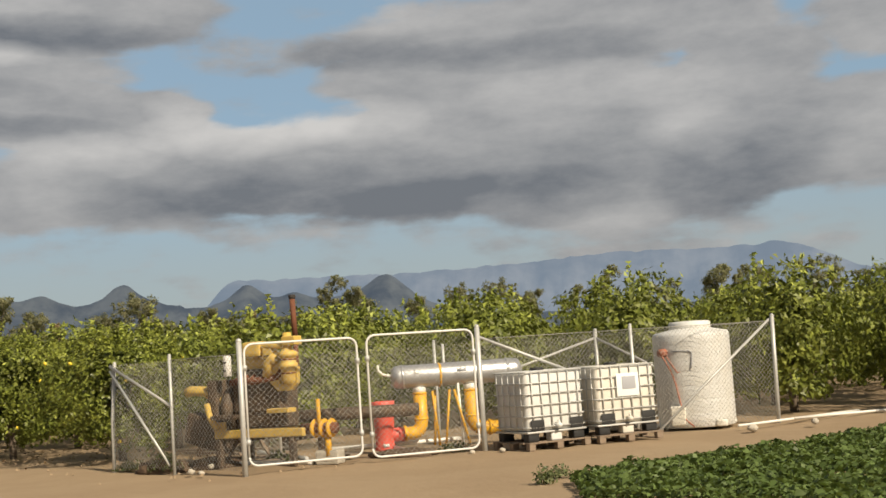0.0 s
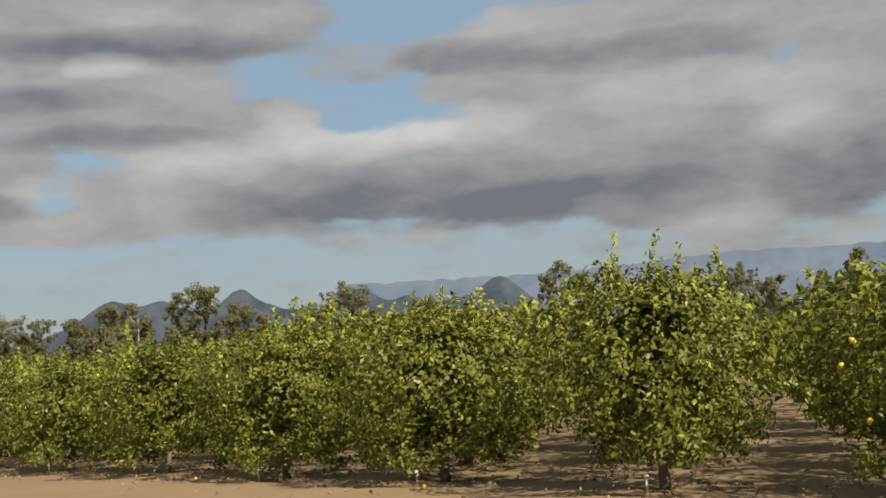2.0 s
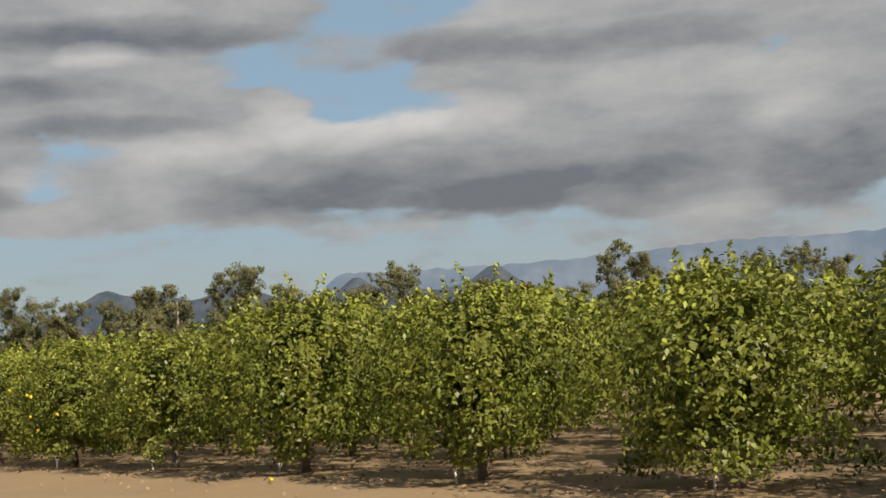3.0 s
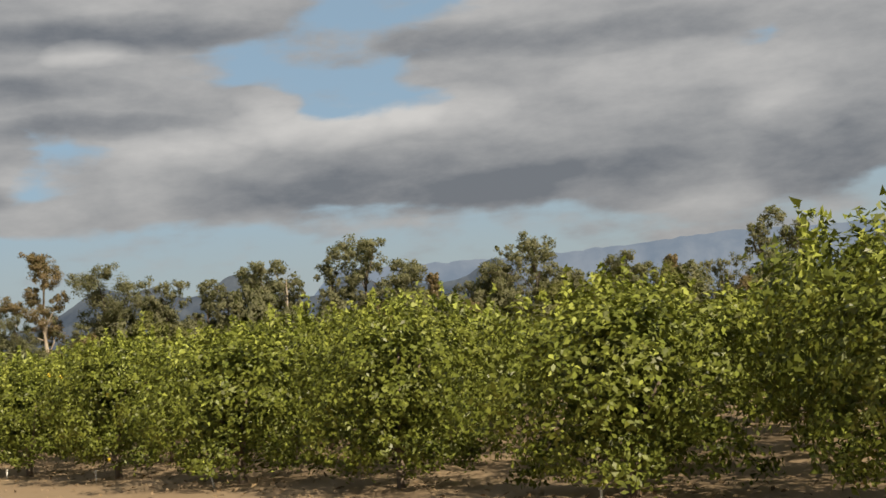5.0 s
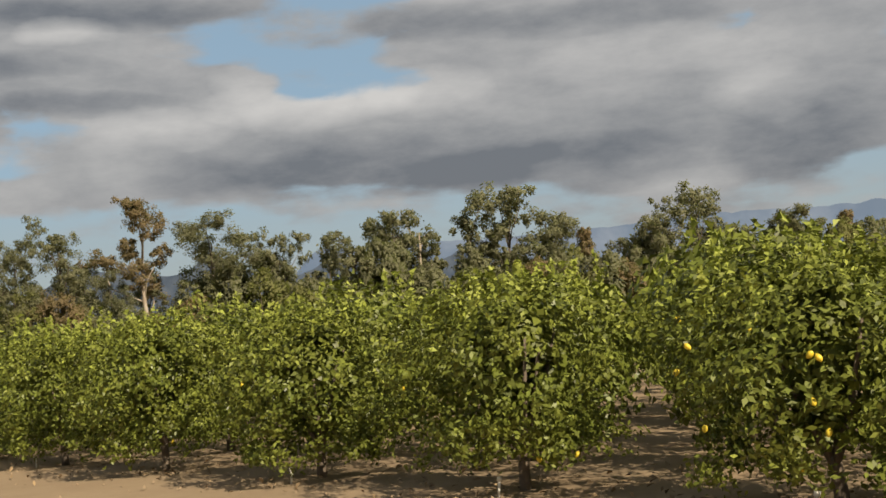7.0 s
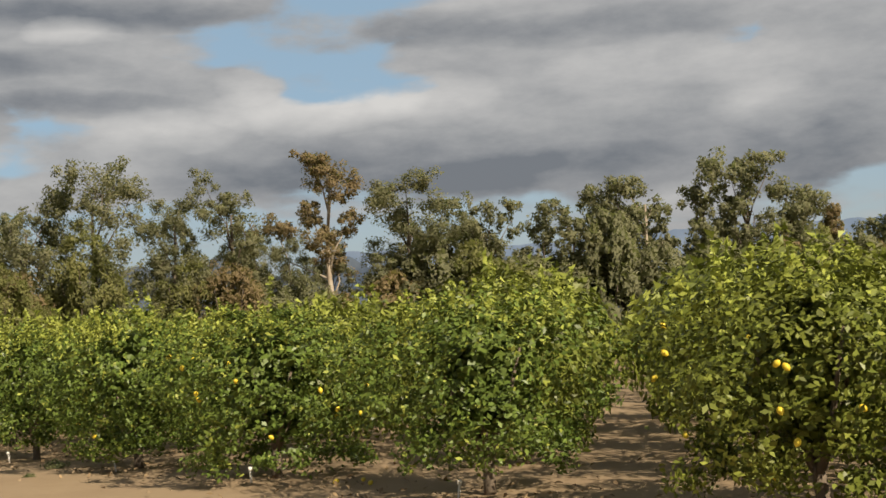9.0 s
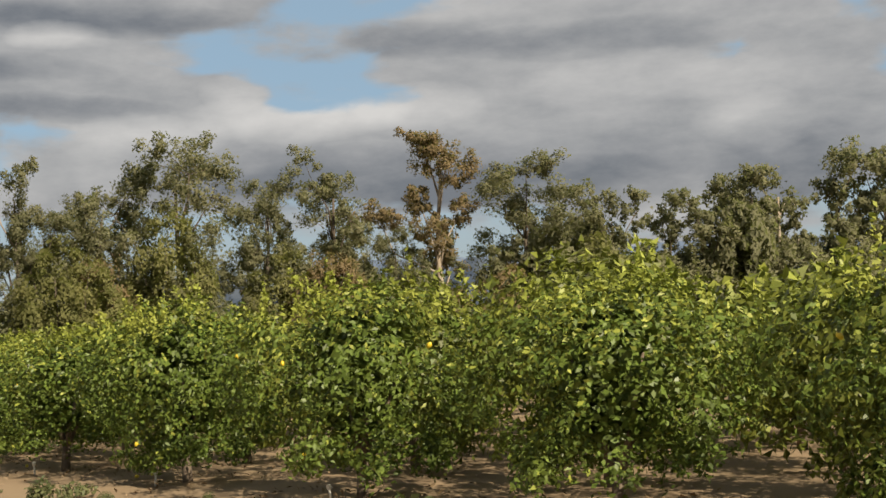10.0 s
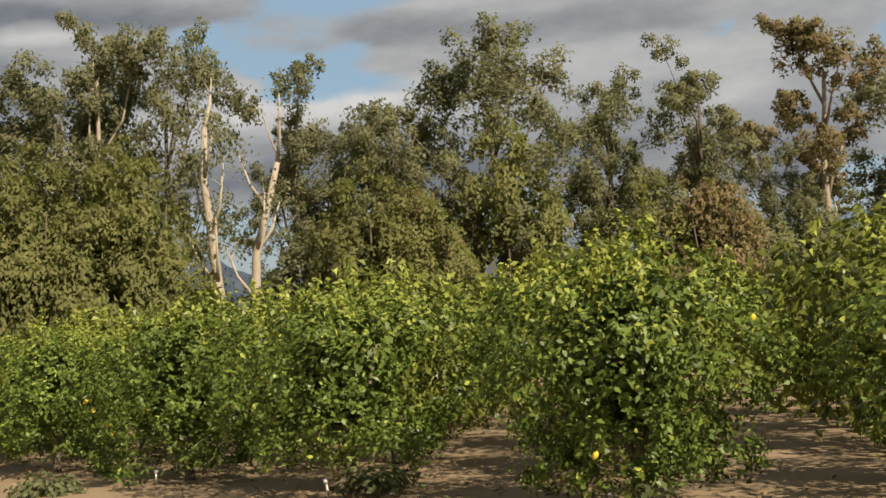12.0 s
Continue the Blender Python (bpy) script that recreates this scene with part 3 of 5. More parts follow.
# ---- eucalyptus windbreak ----
def eucalyptus(seed, high, spread, clumps, per_clump, bare=0.35, leaf=(0.42, 0.28), mat=None, gaps=0.42, limb=None, bark=None, name="eucalyptus_tree",
               label="tall eucalyptus with open drooping grey-green foliage", reach=False):
    rng = np.random.default_rng(seed)
    root = new(name)
    bm = bmesh.new()
    lean = rng.normal(0, 0.05, 2)
    trunk = [Vector((lean[0] * z + 0.25 * math.sin(z * 0.35 + seed), lean[1] * z, z)) for z in np.linspace(-0.3, high * 0.82, 9)]
    pipe(bm, trunk, 0.018 * high, 8, 0.004 * high)
    part("trunk", bm, bark or EUC_LIMB, root, "peeling trunk")
    centre, size = [], []
    twigs = bmesh.new()
    lobes = []
    count = max(clumps // 4, 5)
    for i in range(count):
        f = bare + (0.96 - bare) * ((i + rng.uniform(0, 1)) / count)
        w = i * 2.4 + rng.uniform(-0.8, 0.8)
        fat = math.sin(math.pi * min(max((f - bare * 0.6) / (1.1 - bare * 0.6), 0.05), 1)) ** 0.6
        r = spread * fat * rng.uniform(0.15, 0.9)
        lobes.append(Vector((r * math.cos(w) + lean[0] * high * f, r * math.sin(w) + lean[1] * high * f, high * f)))
    if reach:          # one limb holds its leaves far out from the trunk, another at the tip
        lobes[0], lobes[1] = Vector((4.6, 0.3, high * 0.66)), Vector((1.2, 0, high * 0.95))
    for i in range(clumps):
        q = lobes[i % count] + Vector(rng.normal(0, 0.24, 3) * spread) + Vector((0, 0, 0.05 * spread))
        q.z = min(q.z, high * 0.985)
        centre.append(q)
        size.append(rng.uniform(0.6, 1.05) * (1.0 + spread * 0.24))
        hub = lobes[i % count]
        pipe(twigs, [hub, hub.lerp(q, 0.6) + Vector((0, 0, 0.15)), q], 0.0016 * high, 4, 0.0006 * high)
    tagged(part("branchwork", twigs, limb or EUC_LIMB, root), kind="stuff")
    for q in lobes:
        arm = bmesh.new()
        z0 = min(max(q.z * 0.86 - math.hypot(q.x, q.y) * 0.55, high * 0.3), high * 0.8)
        foot = trunk[min(int(z0 / (high * 0.82) * 8), 8)]
        bend = foot.lerp(q, 0.55) + Vector((0, 0, -0.02 * high)) + Vector(rng.normal(0, 0.3, 3))
        pipe(arm, [foot, bend, q], 0.005 * high, 6, 0.0016 * high)
        part("limb", arm, limb or EUC_LIMB, root)
    centre, size = np.array(centre), np.array(size).reshape(-1, 1)
    ids = np.repeat(np.arange(clumps), per_clump)
    v = unit(rng.normal(0, 1, (len(ids), 3)))
    # puffs of leaves at the twig ends leave gaps to the sky
    puffs = unit(rng.normal(0, 1, (clumps, 5, 3))) * rng.uniform(0.2, 1.05, (clumps, 5, 1))
    girth = rng.uniform(0.65, 1.4, (clumps, 5))
    which = rng.integers(0, 5, len(ids))
    pick = puffs[ids, which]
    v = unit(v + np.array([0, 0, 0.25]))
    ball = v * (rng.uniform(0.35, 1.0, (len(ids), 1)) * girth[ids, which][:, None]) * gaps
    ball[:, 2] -= 0.25 * np.maximum(rng.normal(0, 0.5, len(ids)), 0)          # leaves hang below
    at = centre[ids] + (pick * np.array([1, 1, 0.95]) + ball) * size[ids]
    quads = leaves(rng, at, unit(pick) * 0.4 + v, leaf[0], leaf[1], 0.8, 3)
    tagged(sheet("crown", quads, [mat or EUC_LEAF], root, None, v + pick * 0.8, 0.85), "sprays of narrow leaves in rounded masses")
    return tagged(root, label, "tree", "windbreak trees")


def shrub(seed, high, spread, clumps, per_clump, mat, leaf):
    rng = np.random.default_rng(seed)
    root = new("understory_tree")
    for i in range(4):
        bm = bmesh.new()
        w = i * 1.6
        pipe(bm, [(0, 0, -0.2), (math.cos(w) * spread * 0.3, math.sin(w) * spread * 0.3, high * 0.4),
                  (math.cos(w) * spread * 0.5, math.sin(w) * spread * 0.5, high * 0.75)], 0.12, 5, 0.03)
        part("stem", bm, EUC_LIMB, root)
    # weeping billows, narrower towards the top
    f = rng.uniform(0.06, 1, clumps) ** 0.8
    w = np.arange(clumps) * 2.39996 + rng.uniform(-0.4, 0.4, clumps)
    r = spread * np.sqrt(np.maximum(1 - f ** 2.2, 0.02)) * rng.uniform(0.62, 1.0, clumps)
    centre = np.stack((r * np.cos(w), r * np.sin(w), high * 0.9 * f), axis=1)
    d = unit(np.stack((np.cos(w) * (1 - f), np.sin(w) * (1 - f), f * 0.9), axis=1))
    size = rng.uniform(0.24, 0.42, (clumps, 1)) * spread
    ids = np.repeat(np.arange(clumps), per_clump)
    v = unit(rng.normal(0, 1, (len(ids), 3)) + d[ids] * 0.5)
    tufts = unit(rng.normal(0, 1, (clumps, 7, 3)) + d[:, None, :])[ids, rng.integers(0, 7, len(ids))]
    at = centre[ids] + (tufts * 0.62 + v * rng.uniform(0.5, 1, (len(ids), 1)) * 0.42) * size[ids] * np.array([1, 1, 1.25])
    at[:, 2] = np.maximum(at[:, 2], 0.1)
    core = d[ids[::4]] * rng.uniform(0, 0.8, (len(ids[::4]), 1)) * spread * 0.5 + np.array([0, 0, high * 0.1]) + (centre[ids[::4]] * 0.55)
    quads = np.concatenate((leaves(rng, at, v + d[ids], leaf[0], leaf[1], 0.8, 3), leaves(rng, core, d[ids[::4]], leaf[0] * 2, leaf[1] * 2, 0.3, 3)))
    tagged(sheet("crown", quads, [mat], root, None, np.concatenate((v + tufts + d[ids], d[ids[::4]])), 0.82), "dense olive foliage down to the ground")
    return tagged(root, "bushy olive-green tree leafy to the ground", "tree", "windbreak understory")


def windbreak():
    rng = random.Random(11)
    thin = "slender eucalyptus with a pale bare trunk"
    brown = "tall eucalyptus with thin browning foliage"
    dense = "round-headed eucalyptus with dense foliage"

    def grove(seed, fine, leaf):
        n = lambda k: int(k * fine)
        return Stock([
            eucalyptus(seed + 1, 20, 4.6, 34, n(110), 0.34, leaf), eucalyptus(seed + 2, 20, 3.6, 26, n(105), 0.40, leaf),
            eucalyptus(seed + 3, 20, 5.6, 46, n(110), 0.34, leaf),
            eucalyptus(seed + 4, 20, 2.9, 15, n(95), 0.55, leaf, limb=EUC_BARK, bark=EUC_BARK, label=thin),
            eucalyptus(seed + 5, 20, 2.5, 34, n(90), 0.22, leaf, mat=EUC_WARM, gaps=0.42, limb=EUC_BARK, bark=EUC_BARK, label=brown, reach=True),
            eucalyptus(seed + 6, 20, 4.0, 46, n(115), 0.30, leaf, gaps=0.5, label=dense)])

    def thicket(seed, fine, leaf):
        n = lambda k: int(k * fine)
        return Stock([shrub(seed, 9.5, 3.8, 44, n(60), EUC_GREEN, leaf), shrub(seed + 1, 9.0, 3.4, 42, n(60), EUC_LEAF, leaf),
                      shrub(seed + 2, 8.0, 3.4, 38, n(58), EUC_WARM, leaf)])

    near_tall, far_tall = grove(100, 4.3, (0.27, 0.155)), grove(110, 2.2, (0.42, 0.27))
    near_low, far_low = thicket(120, 3.2, (0.26, 0.15)), thicket(130, 1.8, (0.37, 0.25))
    # y, height, kind, width of the trees that stand out
    tall = [(25.5, 17.4, 0, 1.0), (29.4, 18.7, 0, 0.9), (32.2, 20.9, 3, 0.8), (35.4, 20.1, 2, 0.72), (42.6, 18.5, 3, 0.8),
            (44.5, 14.8, 5, 1.0), (47.7, 17, 1, 1.0)]
    tall += [(53.4, 20.4, 2, 1.05), (59.7, 17.6, 0, 0.9), (64.7, 18.3, 1, 1.0), (70.2, 12.4, 5, 0.8), (74.3, 21.1, 4, 1.0), (81, 18.5, 5, 1.15),
             (89.8, 15.8, 0, 0.9), (96.6, 15.1, 1, 1.2), (103, 17.6, 5, 1.0)]
    tall += [(106, 18.6, 3, 1.0), (112, 18.7, 1, 1.0), (117, 20.2, 0, 1.0), (122, 17.1, 5, 0.9), (127.5, 14.4, 4, 0.9), (137, 15, 0, 1.0),
             (143.3, 18.7, 2, 1.0), (157, 15.8, 5, 1.0), (165, 14.8, 4, 1.0), (172, 13.5, 0, 1.0)]
    for y, high, kind, wide in tall:
        stock = near_tall if y < 83 else far_tall
        turn = rng.uniform(0, 360)
        stock.put(kind, place(299.5 - 0.475 * y, y, 0, 225 if kind == 4 else turn, 1.12 * wide * high / 20, 1 / wide / 1.12))
    for i in range(17):          # lesser trees between them
        y = 45 + i * 7.5 + rng.uniform(-2, 2)
        stock = near_tall if y < 83 else far_tall
        high = rng.uniform(10.5, 14)
        stock.put(rng.choice((0, 1, 5)), place(301 - 0.475 * y, y, 0, rng.uniform(0, 360), 1.15 * high / 20, 0.87))
    for i in range(24):
        y = 180 + i * 9 + rng.uniform(-3, 3)
        far_tall.put(rng.choice((0, 2, 5, 5, 1, 3)), place(299.5 - 0.475 * y, y, 0, rng.uniform(0, 360), rng.uniform(0.78, 1.06)))
    for i in range(13):
        y = 19 + i * 2.2 + rng.uniform(-0.8, 0.8)
        if 33 < y < 42:
            continue
        near_low.put(rng.choice((0, 0, 1, 0)), place(295.0 - 0.475 * y + rng.uniform(-2.5, 1.0), y, 0, rng.uniform(0, 360), rng.uniform(1.0, 1.2), rng.uniform(1.0, 1.3)))
    for i in range(58):
        y = 22 + i * 2.9 + rng.uniform(-1.4, 1.4)
        stock = near_low if y < 72 else far_low
        short = 0.7 if 34 < y < 42 else 1.0 if y < 84 else 1.2
        stock.put(rng.choice((0, 1, 1, 2)), place(299.5 - 0.475 * y + rng.uniform(-3.5, 2.0), y, 0, rng.uniform(0, 360), rng.uniform(0.85, 1.2), short * rng.uniform(0.8, 1.25)))


def bare_eucalyptus(seed, high, bends):
    """A pale leaning trunk that has lost most of its foliage."""
    rng = np.random.default_rng(seed)
    root = new("eucalyptus_tree")
    pts = [Vector((x, 0, high * f)) for f, x in zip(np.linspace(-0.02, 1, len(bends)), bends)]
    bm = bmesh.new()
    pipe(bm, pts, 0.36, 10, 0.15)
    part("trunk", bm, EUC_PALE, root, "pale cream bare trunk")
    tips, twigs = [], bmesh.new()
    for k in range(6):
        foot = pts[2 + k % (len(pts) - 2)]
        w = rng.uniform(0, 6.28)
        mid = foot + Vector((math.cos(w) * 0.9, math.sin(w) * 0.9, 1.3))
        tip = mid + Vector((math.cos(w) * 0.5, math.sin(w) * 0.5, rng.uniform(1.2, 2.4)))
        bm = bmesh.new()
        pipe(bm, [foot, mid, tip], 0.13, 6, 0.04)
        for _ in range(3):
            q = mid.lerp(tip, rng.uniform(0.2, 0.9))
            pipe(twigs, [q, q + Vector((*rng.normal(0, 0.4, 2), rng.uniform(0.4, 1.0)))], 0.03, 4, 0.008)
        part("limb", bm, EUC_PALE, root)
        tips.append(tip)
    tagged(part("branchwork", twigs, EUC_PALE, root), kind="stuff")
    at = np.array([tuple(t) for t in tips])[rng.integers(0, 6, 420)] + rng.normal(0, 0.55, (420, 3))
    tagged(sheet("crown", leaves(rng, at, rng.normal(0, 1, (420, 3)), 0.27, 0.15, 0.5), [EUC_LEAF], root), "a few sparse leaves")
    return tagged(root, "dying eucalyptus with pale bare trunk and limbs", "tree", "windbreak trees")


windbreak()
bare_eucalyptus(5, 13.8, (0.5, 0.2, -0.05, -0.25, -0.5, -0.3)).matrix_basis = place(277.7, 35.6, 0, 40)
bare_eucalyptus(6, 11.8, (-0.5, -0.5, -0.55, -0.35, 0.4, 1.1)).matrix_basis = place(277.0, 38.0, 0, 40)


# ---- pump compound ----
GALV = material("galvanised_steel", (0.5, 0.5, 0.48), 0.5, 0.35, vary=0.15, scale=12, bump=0.1)
WIRE = material("weathered_fence_wire", (0.34, 0.33, 0.30), 0.55, 0.4, vary=0.15, scale=8, bump=0.0)
WHITE_PIPE = material("white_painted_tube", (0.66, 0.65, 0.62), 0.5, vary=0.12, scale=14, bump=0.1)
YELLOW = material("yellow_machine_paint", (0.64, 0.45, 0.10), 0.5, vary=0.18, scale=7, bump=0.2, second=(0.46, 0.31, 0.10), spots=-0.1)
YELLOW_PIPE = material("orange_yellow_pipe_paint", (0.72, 0.40, 0.02), 0.5, vary=0.14, scale=9, bump=0.15, second=(0.58, 0.30, 0.025))
RED = material("red_plastic", (0.66, 0.10, 0.07), 0.45, vary=0.12, scale=8, bump=0.1, second=(0.62, 0.10, 0.075))
SILVER = material("brushed_steel", (0.52, 0.52, 0.52), 0.42, 0.7, vary=0.12, scale=6, bump=0.15)
IRON = material("greasy_cast_iron", (0.085, 0.068, 0.052), 0.7, 0.2, vary=0.3, scale=9, bump=0.4, second=(0.13, 0.085, 0.05))
RUST = material("rusted_steel", (0.20, 0.075, 0.035), 0.85, 0.1, vary=0.3, scale=14, bump=0.4, second=(0.12, 0.05, 0.03))
SOOT = material("sooty_steel", (0.03, 0.025, 0.022), 0.8, vary=0.2, scale=14)
POLY = material("white_polyethylene", (0.66, 0.665, 0.65), 0.5, vary=0.08, scale=3, bump=0.1, second=(0.60, 0.59, 0.55))
POLY_TAN = material("stained_polyethylene", (0.62, 0.59, 0.51), 0.5, vary=0.1, scale=3, bump=0.1, second=(0.66, 0.63, 0.56))
BLACK = material("black_plastic", (0.02, 0.02, 0.02), 0.6, vary=0.2, scale=8)
PALLET = material("weathered_pallet_wood", (0.27, 0.205, 0.145), 0.9, vary=0.3, scale=8, bump=0.5, second=(0.19, 0.14, 0.10))
CONCRETE = material("rough_concrete", (0.46, 0.42, 0.35), 0.95, vary=0.2, scale=9, bump=0.6)
PAPER = material("white_label_sheet", (0.80, 0.80, 0.78), 0.6, vary=0.05, scale=20, bump=0.0)
GREY_PRINT = material("grey_label_print", (0.36, 0.37, 0.40), 0.6, vary=0.05, scale=20, bump=0.0)
HOSE = material("faded_red_hose", (0.36, 0.13, 0.075), 0.6, vary=0.2, scale=14, bump=0.1)
PVC = material("white_pvc", (0.78, 0.76, 0.70), 0.5, vary=0.12, scale=20, bump=0.1)


def spot(s, y, z=0.0):
    return Vector((-s, y, z))


def chain_mesh(name, a, b, high, parent, low=0.04, sag=0.0, pitch=0.085, mat=WIRE):
    """Woven wire between two feet: two sets of slanting wires."""
    a, b = Vector(a), Vector(b)
    flat_way = Vector((b.x - a.x, b.y - a.y, 0))
    wide = flat_way.length
    u = flat_way / wide
    side = Vector((-u.y, u.x, 0))
    quads = []
    tall = high - low
    r = 0.0017
    for slope in (1, -1):
        c = -tall
        while c < wide:
            x0, x1 = max(c, 0.0), min(c + tall, wide)
            if x1 - x0 > 0.01:
                z0, z1 = x0 - c, x1 - c
                if slope < 0:
                    z0, z1 = tall - z0, tall - z1
                p, q = a + u * x0 + Vector((0, 0, low + z0)), a + u * x1 + Vector((0, 0, low + z1))
                off = side * (0.004 * slope)
                d = (q - p).normalized()
                e = d.cross(side) * r
                f = side * r
                ring = (e + f, e - f, -e - f, f - e)
                for k in range(4):
                    v0, v1 = ring[k], ring[(k + 1) % 4]
                    quads.append((p + off + v0, q + off + v0, q + off + v1, p + off + v1))
            c += pitch
    return sheet(name, np.array([[tuple(v) for v in quad] for quad in quads]), [mat], parent)


def post(s, y, high, parent, r=0.03, lean=(0.0, 0.0), name="post", bend=0.0):
    bm = bmesh.new()
    mid = spot(s, y, high * 0.45) + Vector((lean[0] * 0.5 + bend, lean[1] * 0.5, 0))
    pipe(bm, [spot(s, y, -0.15), mid, spot(s, y, high) + Vector((lean[0], lean[1], 0))], r, 8)
    bmesh.ops.create_uvsphere(bm, u_segments=8, v_segments=4, radius=r * 1.1,
                              matrix=Matrix.Translation(spot(s, y, high) + Vector((lean[0], lean[1], 0))))
    return part(name, bm, GALV, parent)


def bar(name, a, b, r, mat, parent, sides=8):
    bm = bmesh.new()
    rod(bm, a, b, r, None, sides)
    return part(name, bm, mat, parent)


P1, P2, P3, P4, P6, P5, PB = (18.75, 10.9), (16.93, 10.9), (15.1, 10.93), (13.42, 14.32), (12.33, 16.9), (11.33, 19.7), (15.35, 19.85)


def build_fence():
    root = tagged(new("chain_link_fence"), "weathered grey chain-link fence with steel posts around the pump", "fence")
    post(*P1, 1.78, root, 0.032, (0.10, 0.03), bend=-0.06)
    post(*P2, 1.83, root, 0.028)
    post(*P3, 1.95, root, 0.042, name="gate_post")
    post(*P4, 1.95, root, 0.042, name="gate_post")
    post(*P6, 1.83, root, 0.028)
    post(*P5, 1.85, root, 0.038, (0.05, 0.0))
    post(*PB, 1.85, root, 0.038)
    post(16.6, 16.5, 1.83, root, 0.028)
    post(17.7, 13.6, 1.83, root, 0.028)
    post(13.3, 19.78, 1.83, root, 0.028)
    for a, b in ((P3, P2), (P2, P1), (P4, P6), (P6, P5), (P5, (13.3, 19.78)), ((13.3, 19.78), PB), (PB, (16.6, 16.5)),
                 ((16.6, 16.5), (17.7, 13.6)), ((17.7, 13.6), P1)):
        chain_mesh("wire_mesh", spot(*a), spot(*b), 1.76, root)
    for a, b in ((spot(P1[0], P1[1], 1.74), spot(16.9, 10.9, 1.02)), (spot(P1[0], P1[1], 1.66), spot(17.05, 10.9, 0.1)),
                 (spot(P4[0], P4[1], 1.80), spot(12.6, 16.25, 0.95)), (spot(P5[0], P5[1], 1.80), spot(12.2, 17.35, 0.05)),
                 (spot(PB[0], PB[1], 1.70), spot(16.3, 17.4, 1.0)), (spot(PB[0], PB[1], 1.70), spot(13.7, 19.8, 0.95))):
        bar("brace", a, b, 0.024, GALV, root)
    for a, b in ((P4, P6), (P6, P5), (P5, PB), (P3, P2)):
        bar("tension_wire", spot(*a, 1.76), spot(*b, 1.76), 0.006, WIRE, root, 5)


def build_gate(a, b, high, low, label):
    """A gate leaf: a rounded tube frame with woven wire, hinges and a latch."""
    root = tagged(new("chain_link_gate"), label, "gate", "compound gates")
    a, b = spot(*a), spot(*b)
    u = (b - a).normalized()
    wide, c = (b - a).length, 0.13
    pts = []
    for cx, cz, w0 in ((c, low + c, 180), (wide - c, low + c, 270), (wide - c, high - c, 0), (c, high - c, 90)):
        for k in range(5):
            w = radians(w0 + 22.5 * k)
            pts.append(a + u * (cx + c * math.cos(w)) + Vector((0, 0, cz + c * math.sin(w))))
    pts.append(pts[0].copy())
    bm = bmesh.new()
    pipe(bm, pts, 0.018, 8)
    part("gate_frame", bm, WHITE_PIPE, root, "white tube frame with rounded corners")
    chain_mesh("wire_mesh", a + u * 0.03, b - u * 0.03, high - 0.03, root, low + 0.03)
    for end in (a, b):
        for z in (low + 0.35, high - 0.35):
            bm = bmesh.new()
            rod(bm, end + Vector((0, 0, z - 0.04)), end + Vector((0, 0, z + 0.04)), 0.036, None, 10)
            part("hinge", bm, GALV, root)


